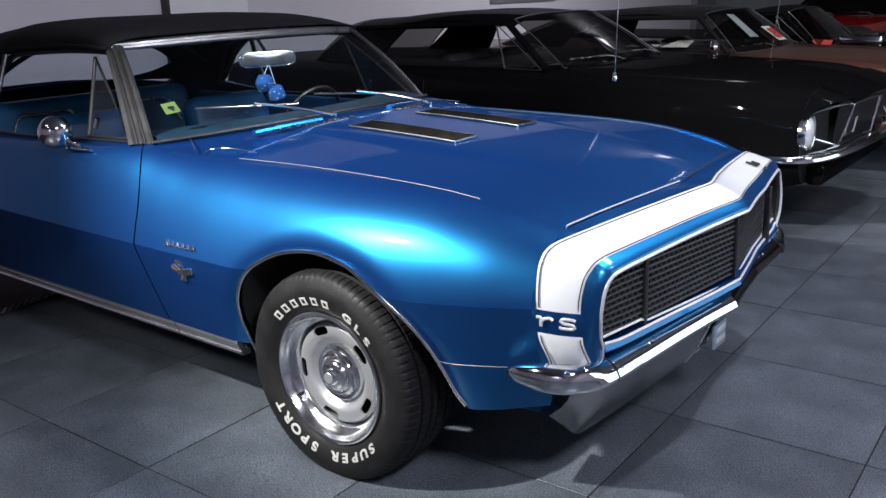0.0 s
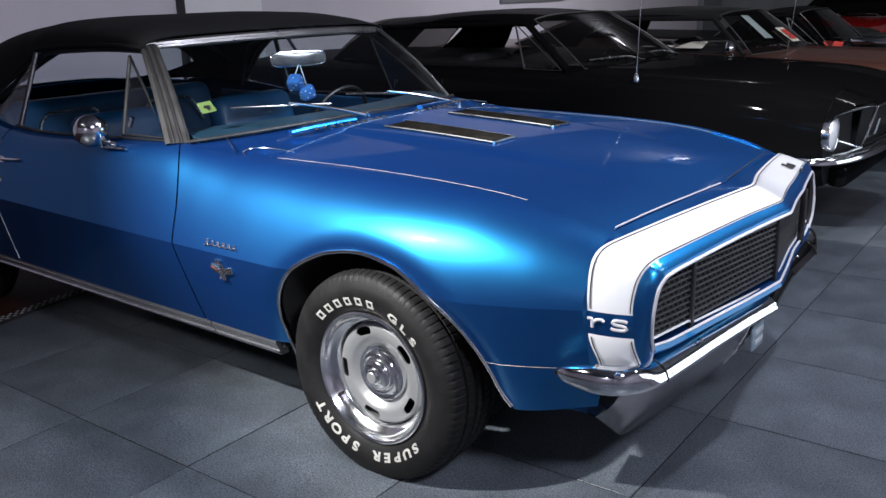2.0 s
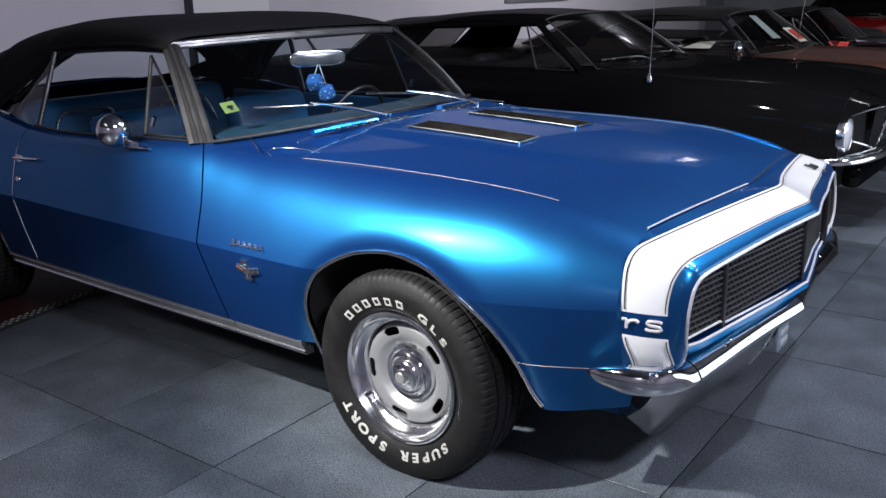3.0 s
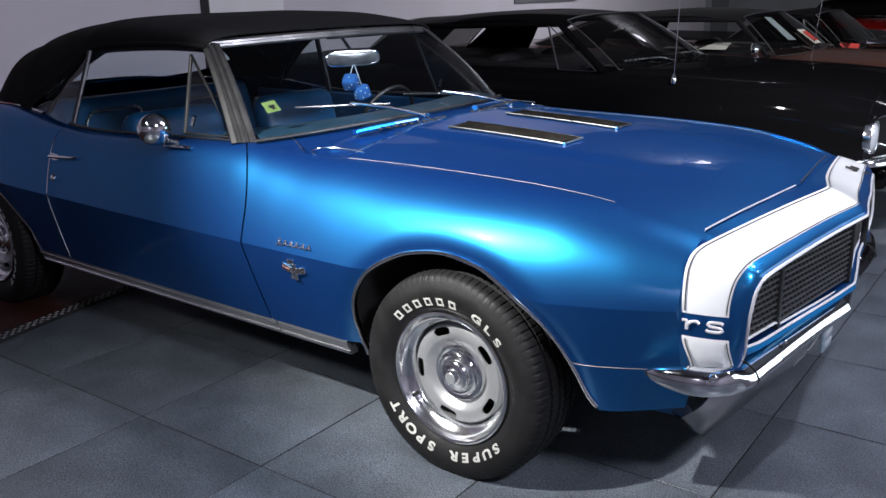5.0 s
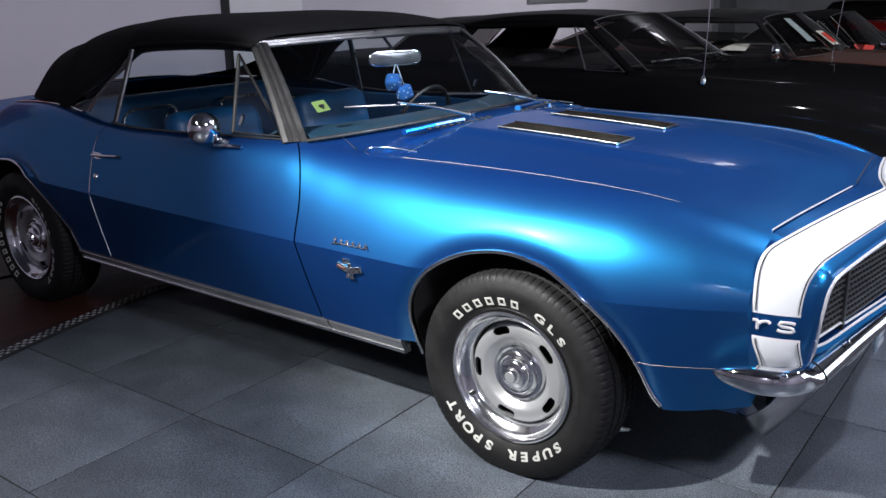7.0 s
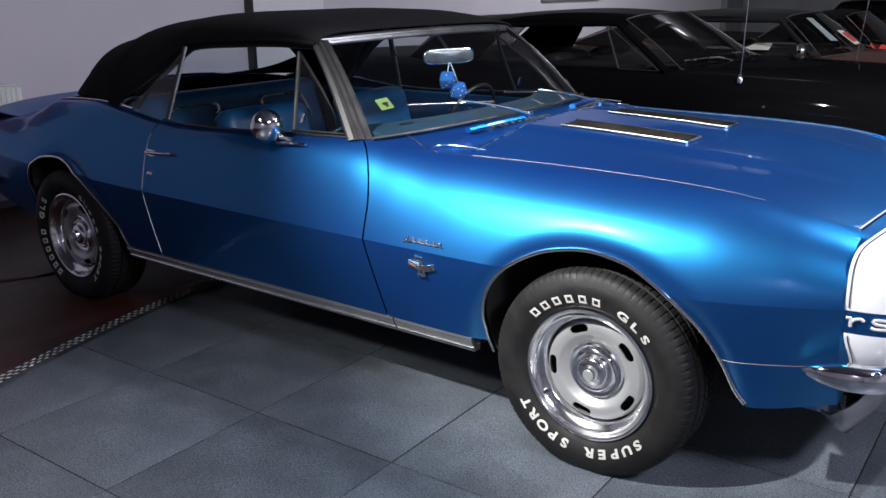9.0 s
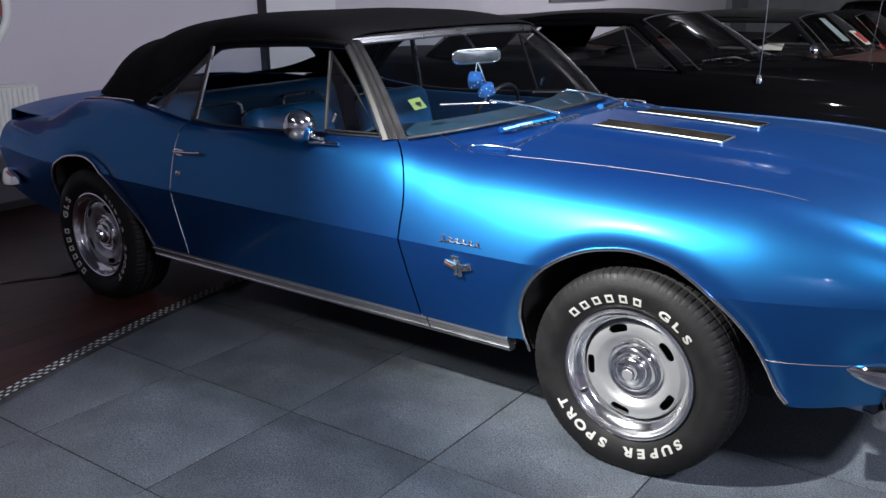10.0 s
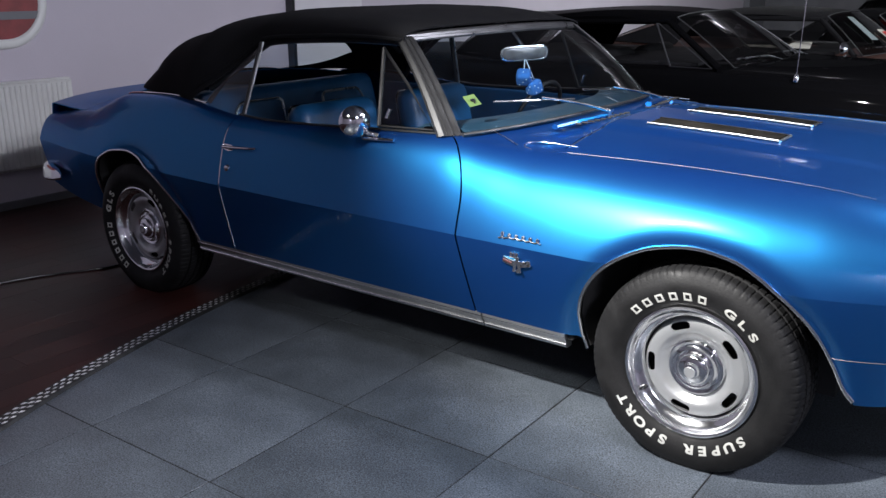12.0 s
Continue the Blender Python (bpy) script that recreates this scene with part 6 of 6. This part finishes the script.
rod("mirror_stem", [(-0.92, -0.97, 0.89), (-0.89, -0.90, 0.80)], 0.009, CHROME, brown)
rod("aerial", [(-0.55, -0.74, 0.82), (-0.50, -0.74, 1.35)], 0.003, DULL, brown)

# sheets lying behind the screen of the brown car
def sheet(name, label, corners, m, owner_y=0.0, band=None):
    ob = mesh_part(name, corners, [(0, 1, 2, 3)], m, None, thick=0.002)
    tagged(ob, label, "sign")
    return ob


def screen_spot(s, u, off=0.02):
    ax, aw, az, bx, bw, bz = -0.82, 0.76, 0.845, -1.175, 0.57, 1.178
    return (ax + (bx - ax) * u + (0.10 - 0.055 * u) * (1 - s * s) + off, 5.42 + (aw + (bw - aw) * u) * s, az + (bz - az) * u + off)


sheet("paper_sheet", "pale printed sheet behind the windscreen of the brown car", [screen_spot(-0.55, 0.28), screen_spot(-0.35, 0.26), screen_spot(-0.42, 0.82), screen_spot(-0.62, 0.84)], PALEGREEN)
card = sheet("price_card", "white and red card on the windscreen of the brown car", [screen_spot(0.14, 0.12), screen_spot(0.46, 0.10), screen_spot(0.37, 0.46), screen_spot(0.05, 0.48)], CREAM)
ob = mesh_part("red_field", [screen_spot(0.17, 0.17, 0.026), screen_spot(0.38, 0.16, 0.026), screen_spot(0.33, 0.40, 0.026), screen_spot(0.12, 0.41, 0.026)], [(0, 1, 2, 3)], REDPRINT, card, thick=0.001)
sheet("paper_sheet", "pale papers lying in the brown car's window", [(-1.80, 4.66, 0.895), (-1.52, 4.66, 0.893), (-1.56, 4.86, 0.900), (-1.84, 4.86, 0.900)], CREAM)
sheet("paper_sheet", "pale papers lying in the brown car's window", [(-1.48, 4.66, 0.893), (-1.24, 4.66, 0.893), (-1.30, 4.95, 0.930), (-1.44, 4.95, 0.930)], CREAM)

# dark car with an exposed engine, further down the row
body = [
    (-4.0, [(-0.70, 0.45), (-0.82, 0.55), (-0.84, 0.66), (-0.80, 0.80), (-0.66, 0.84), (-0.3, 0.85), (0.0, 0.855)]),
    (-2.2, [(-0.84, 0.25), (-0.90, 0.42), (-0.91, 0.60), (-0.87, 0.76), (-0.78, 0.80), (-0.4, 0.82), (0.0, 0.825)]),
    (-0.9, [(-0.84, 0.25), (-0.90, 0.42), (-0.91, 0.54), (-0.87, 0.66), (-0.78, 0.70), (-0.4, 0.715), (0.0, 0.72)]),
    (1.0, [(-0.76, 0.36), (-0.84, 0.42), (-0.85, 0.52), (-0.82, 0.62), (-0.72, 0.66), (-0.4, 0.68), (0.0, 0.69)]),
]
dark_car = coupe("dark_coupe", 8.3, "black customised coupe with an exposed engine", BLACK, BLACK, body,
                 ((-0.95, 0.78, 0.715), (-1.35, 0.60, 1.10), (-1.92, 0.58, 1.08), (-2.28, 0.64, 0.82)), (-1.95, -1.80), (0.0, -2.8), seats=False)
for k in range(4):
    v, f = lathe([(0.03, -0.12), (0.045, -0.10), (0.045, 0.10), (0.03, 0.12)], 12, "x")
    mesh_part("engine_stack", [(a - 0.62, b - 0.38 + 0.12 * k, e + 0.765) for a, b, e in v], f, CHROME, dark_car, "bright engine part")
box_part("engine_block", (-0.62, -0.2, 0.74), (0.45, 0.5, 0.14), CHROME, dark_car, bevel=0.03)
box_part("engine_scoop", (-0.60, -0.2, 0.825), (0.30, 0.36, 0.03), BLACKTRIM, dark_car, bevel=0.02)
sheet("price_card", "white and red card on the windscreen of the black car", [(-1.05, 7.58, 0.735), (-0.85, 7.60, 0.725), (-0.87, 7.76, 0.765), (-1.07, 7.74, 0.78)], REDPRINT)

# red cars at the end of the row
body = [
    (-2.95, [(-0.70, 0.45), (-0.82, 0.55), (-0.84, 0.66), (-0.80, 0.80), (-0.66, 0.84), (-0.3, 0.85), (0.0, 0.855)]),
    (-1.9, [(-0.84, 0.25), (-0.90, 0.42), (-0.91, 0.62), (-0.87, 0.80), (-0.78, 0.85), (-0.4, 0.87), (0.0, 0.875)]),
    (-0.9, [(-0.84, 0.25), (-0.90, 0.42), (-0.91, 0.62), (-0.87, 0.78), (-0.78, 0.83), (-0.4, 0.86), (0.0, 0.87)]),
    (0.6, [(-0.76, 0.36), (-0.84, 0.42), (-0.85, 0.58), (-0.82, 0.70), (-0.72, 0.76), (-0.4, 0.79), (0.0, 0.80)]),
]
red_car = coupe("red_coupe", 12.0, "bright red classic car at the end of the row", RED, BLACK, body,
                ((-0.95, 0.78, 0.86), (-1.35, 0.64, 1.16), (-2.1, 0.60, 1.13), (-2.65, 0.68, 0.88)), (-2.1, -1.9), (-0.3, -2.35), seats=False)
red_car.location = (-1.95, 11.4, 0.0)
red_car.rotation_euler.z = radians(-90)

# ---- things on the wall and floor ----
RADWHITE = surface("white_enamel", (0.66, 0.66, 0.64), 0.4, vary=0.04)
rad = thing("radiator", (X0, -0.65, 0.22), "white fluted panel radiator on the wall", "radiator")
v, f = [], []
ry0, ry1, rz0, rz1, rx = -1.55, 0.035, 0.27, 0.838, X0 + 0.06
cols = []
n = 44
for i in range(n * 4 + 1):
    y = ry0 + (ry1 - ry0) * i / (n * 4)
    d = (0.0, 0.010, 0.012, 0.010)[i % 4]
    cols.append([(rx, y, rz0), (rx + 0.02 + d, y, rz0 + 0.02), (rx + 0.02 + d, y, rz1 - 0.02), (rx, y, rz1)])
v, f = grid(cols)
under(mesh_part("fluted_panel", v, f, RADWHITE, None, sharp=20, thick=0.004), rad)
under(box_part("top_grid", (rx - 0.005, (ry0 + ry1) / 2, rz1 + 0.004), (0.06, ry1 - ry0, 0.012), RADWHITE), rad)
under(box_part("end_cover", (rx - 0.005, ry1 + 0.004, (rz0 + rz1) / 2), (0.06, 0.008, rz1 - rz0), RADWHITE), rad)
under(box_part("bracket", (X0 + 0.02, -0.5, 0.5), (0.04, 0.03, 0.3), RADWHITE), rad)

# framed picture with rounded corners
PICRED = surface("dark_red_print", (0.20, 0.03, 0.03), 0.5, vary=0.35, scale=6)
pic = thing("framed_picture", (X0, -0.75, 1.6), "picture with a broad rounded white frame", "picture")


def round_rect(cy, cz, w, h, r, n=10):
    pts = []
    for sy, sz, a0 in ((1, 1, 0), (-1, 1, 90), (-1, -1, 180), (1, -1, 270)):
        for k in range(n + 1):
            a = radians(a0 + 90 * k / n)
            pts.append((cy + sy * (w / 2 - r) + r * math.cos(a), cz + sz * (h / 2 - r) + r * math.sin(a)))
    return pts


PCY, PCZ, PW, PH, PR = -0.80, 1.53, 1.55, 0.95, 0.30
inner = round_rect(PCY, PCZ, PW - 0.11, PH - 0.11, PR - 0.055)
under(mesh_part("picture_field", [(X0 + 0.012, y, z) for y, z in inner], [tuple(range(len(inner)))], PICRED, None, thick=0.004), pic)
ring = round_rect(PCY, PCZ, PW - 0.055, PH - 0.055, PR - 0.03)
under(rod("picture_frame", [(X0 + 0.015, y, z) for y, z in ring], 0.030, RADWHITE, None, closed=True, sides=10, up=(1, 0, 0), flat=0.5), pic)
for cy, cz, w, h, m in ((-0.33, 1.28, 0.10, 0.24, CREAM), (-0.30, 1.47, 0.10, 0.14, PALEPAINT), (-0.20, 1.26, 0.5, 0.05, DARKWALL)):
    under(box_part("picture_shape", (X0 + 0.016, cy - 0.1, cz), (0.004, w, h), m, bevel=0.0), pic)
# small framed board above the black car
board = thing("wall_board", (X0, 7.85, 1.35), "dark notice board with pale prints on the wall", "notice board")
under(box_part("board", (X0 + 0.015, 7.85, 1.42), (0.03, 1.6, 0.36), DARKWALL), board)
for k in range(5):
    under(box_part("print", (X0 + 0.034, 7.25 + 0.30 * k, 1.42), (0.004, 0.2, 0.22), surface("print_%d" % k, (0.25 + 0.06 * (k % 3), 0.2, 0.2), 0.6, vary=0.4, scale=25), bevel=0.0), board)

# cable on the wood floor
cable = rod("floor_cable", smooth_line([(-3.75, -2.2, 0.016), (-3.5, -1.6, 0.016), (-3.35, -1.1, 0.016), (-3.2, -0.8, 0.016), (-3.15, -0.3, 0.016), (-3.3, 0.3, 0.016)], 40), 0.005, BLACKTRIM)
tagged(cable, "thin black cable lying on the wood floor", "cable")

# metal edge strip between wood and tiles, with raised studs
STEEL = surface("studded_steel", (0.72, 0.72, 0.72), 0.38, 0.8, vary=0.15, scale=20, rough_vary=0.3)
STEELDARK = surface("dark_steel", (0.05, 0.05, 0.05), 0.5, 0.7, vary=0.2, scale=20)
strip = thing("edge_strip", (-2.41, 0, 0), "studded metal strip along the curved edge of the wood floor", "metal strip", kind="structure")
path = [(edge_x(y), y, 0.0125) for y in np.linspace(-6.6, 3.0, 110)]
v, f = sweep(path, [(-0.036, -0.003), (-0.033, 0.002), (0.033, 0.002), (0.040, -0.008), (-0.036, -0.008)])
under(mesh_part("strip_plate", v, f, STEELDARK, None), strip)
verts, faces = [], []
y, k = -6.5, 0
while y < 2.4:
    for r in range(3):
        yy = y + (0.019 if r % 2 else 0.0)
        c = np.array((edge_x(yy) + (-0.020, 0.0, 0.020)[r], yy, 0.0148))
        a = radians(90) + radians(12 * math.sin(7 * k))
        d, e = np.array((math.cos(a), math.sin(a), 0)), np.array((-math.sin(a), math.cos(a), 0))
        b = len(verts)
        verts += [tuple(c + d * 0.014), tuple(c + e * 0.005), tuple(c - d * 0.014), tuple(c - e * 0.005), tuple(c + np.array((0, 0, 0.0045)))]
        faces += [(b, b + 1, b + 4), (b + 1, b + 2, b + 4), (b + 2, b + 3, b + 4), (b + 3, b, b + 4)]
    y, k = y + 0.038, k + 1
studs = under(mesh_part("strip_studs", verts, faces, STEEL, None, outward=(0, 0, -5)), strip)
studs["kind"] = "stuff"

# ---- floor pieces ----
tiles = tagged(new("tiled_floor"), "slate blue square floor tiles with dark thin joints", "floor tiles", kind="structure")
bm = bmesh.new()
add_box(bm, (0, 0, -0.002), (PITCH - 0.0055, PITCH - 0.0055, 0.012), 0.0004, segments=1)
tile_mesh = bpy.data.meshes.new("tile")
bm.to_mesh(tile_mesh)
bm.free()
tile_mesh.materials.append(TILE)
rest = []
for i in range(-6, 11):
    for j in range(-9, 22):
        x, y = tile_point(i + 0.5, j + 0.5)
        if x < min(edge_x(y), edge_x(y + 0.35), edge_x(y - 0.35)) - 0.33 and y < 4.5 or x < X0 or not (Y0 < y < Y1 and x < X1):
            continue
        m = Matrix.Translation((x, y, random.uniform(-0.0006, 0.0006))) @ Matrix.Rotation(ROT, 4, "Z")
        if i < 4 and -4 <= j < 12:
            ob = new("tile", tile_mesh)
            ob.parent, ob.matrix_basis = tiles, m
        else:
            rest.append(m)
verts, faces = [], []
for m in rest:
    k, a = len(verts), PITCH / 2 - 0.003
    verts += [tuple(m @ Vector((sx * a, sy * a, z))) for z in (0.004, -0.008) for sx, sy in ((-1, -1), (1, -1), (1, 1), (-1, 1))]
    faces += [(k, k + 1, k + 2, k + 3)] + [(k + q, k + 4 + q, k + 4 + (q + 1) % 4, k + (q + 1) % 4) for q in range(4)]
far = mesh_part("far_tiles", verts, faces, TILE, tiles)
far["kind"] = "stuff"

wood = tagged(new("wood_floor"), "dark red-brown plank floor with a curved front edge", "wood floor", kind="structure")
w, row = 0.14, 0
edge_far = edge_x(-6.9)
x = X0 + 0.03
while x < edge_far:
    y = -6.9 - 0.41 * (row % 3)
    while y < 4.6:
        a, b = max(y, -6.9), min(y + 1.2, 4.6)
        ys = [a + (b - a) * q / 8 for q in range(9)]
        keep = [q for q in ys if edge_x(q) > x + 0.01]
        if len(keep) > 1:
            g = 0.0006
            top = [(x + g, keep[0] + g, 0.011), (x + g, keep[-1] - g, 0.011)] + [(min(x + w, edge_x(q)) - g, min(max(q, keep[0] + g), keep[-1] - g), 0.011) for q in reversed(keep)]
            n = len(top)
            low = [(p[0], p[1], 0.0045) for p in top]
            mesh_part("plank", top + low, [tuple(range(n))] + [(q, n + q, n + (q + 1) % n, (q + 1) % n) for q in range(n)], WOOD, wood, outward=(x, a, -1))
        y += 1.2
    x, row = x + w, row + 1
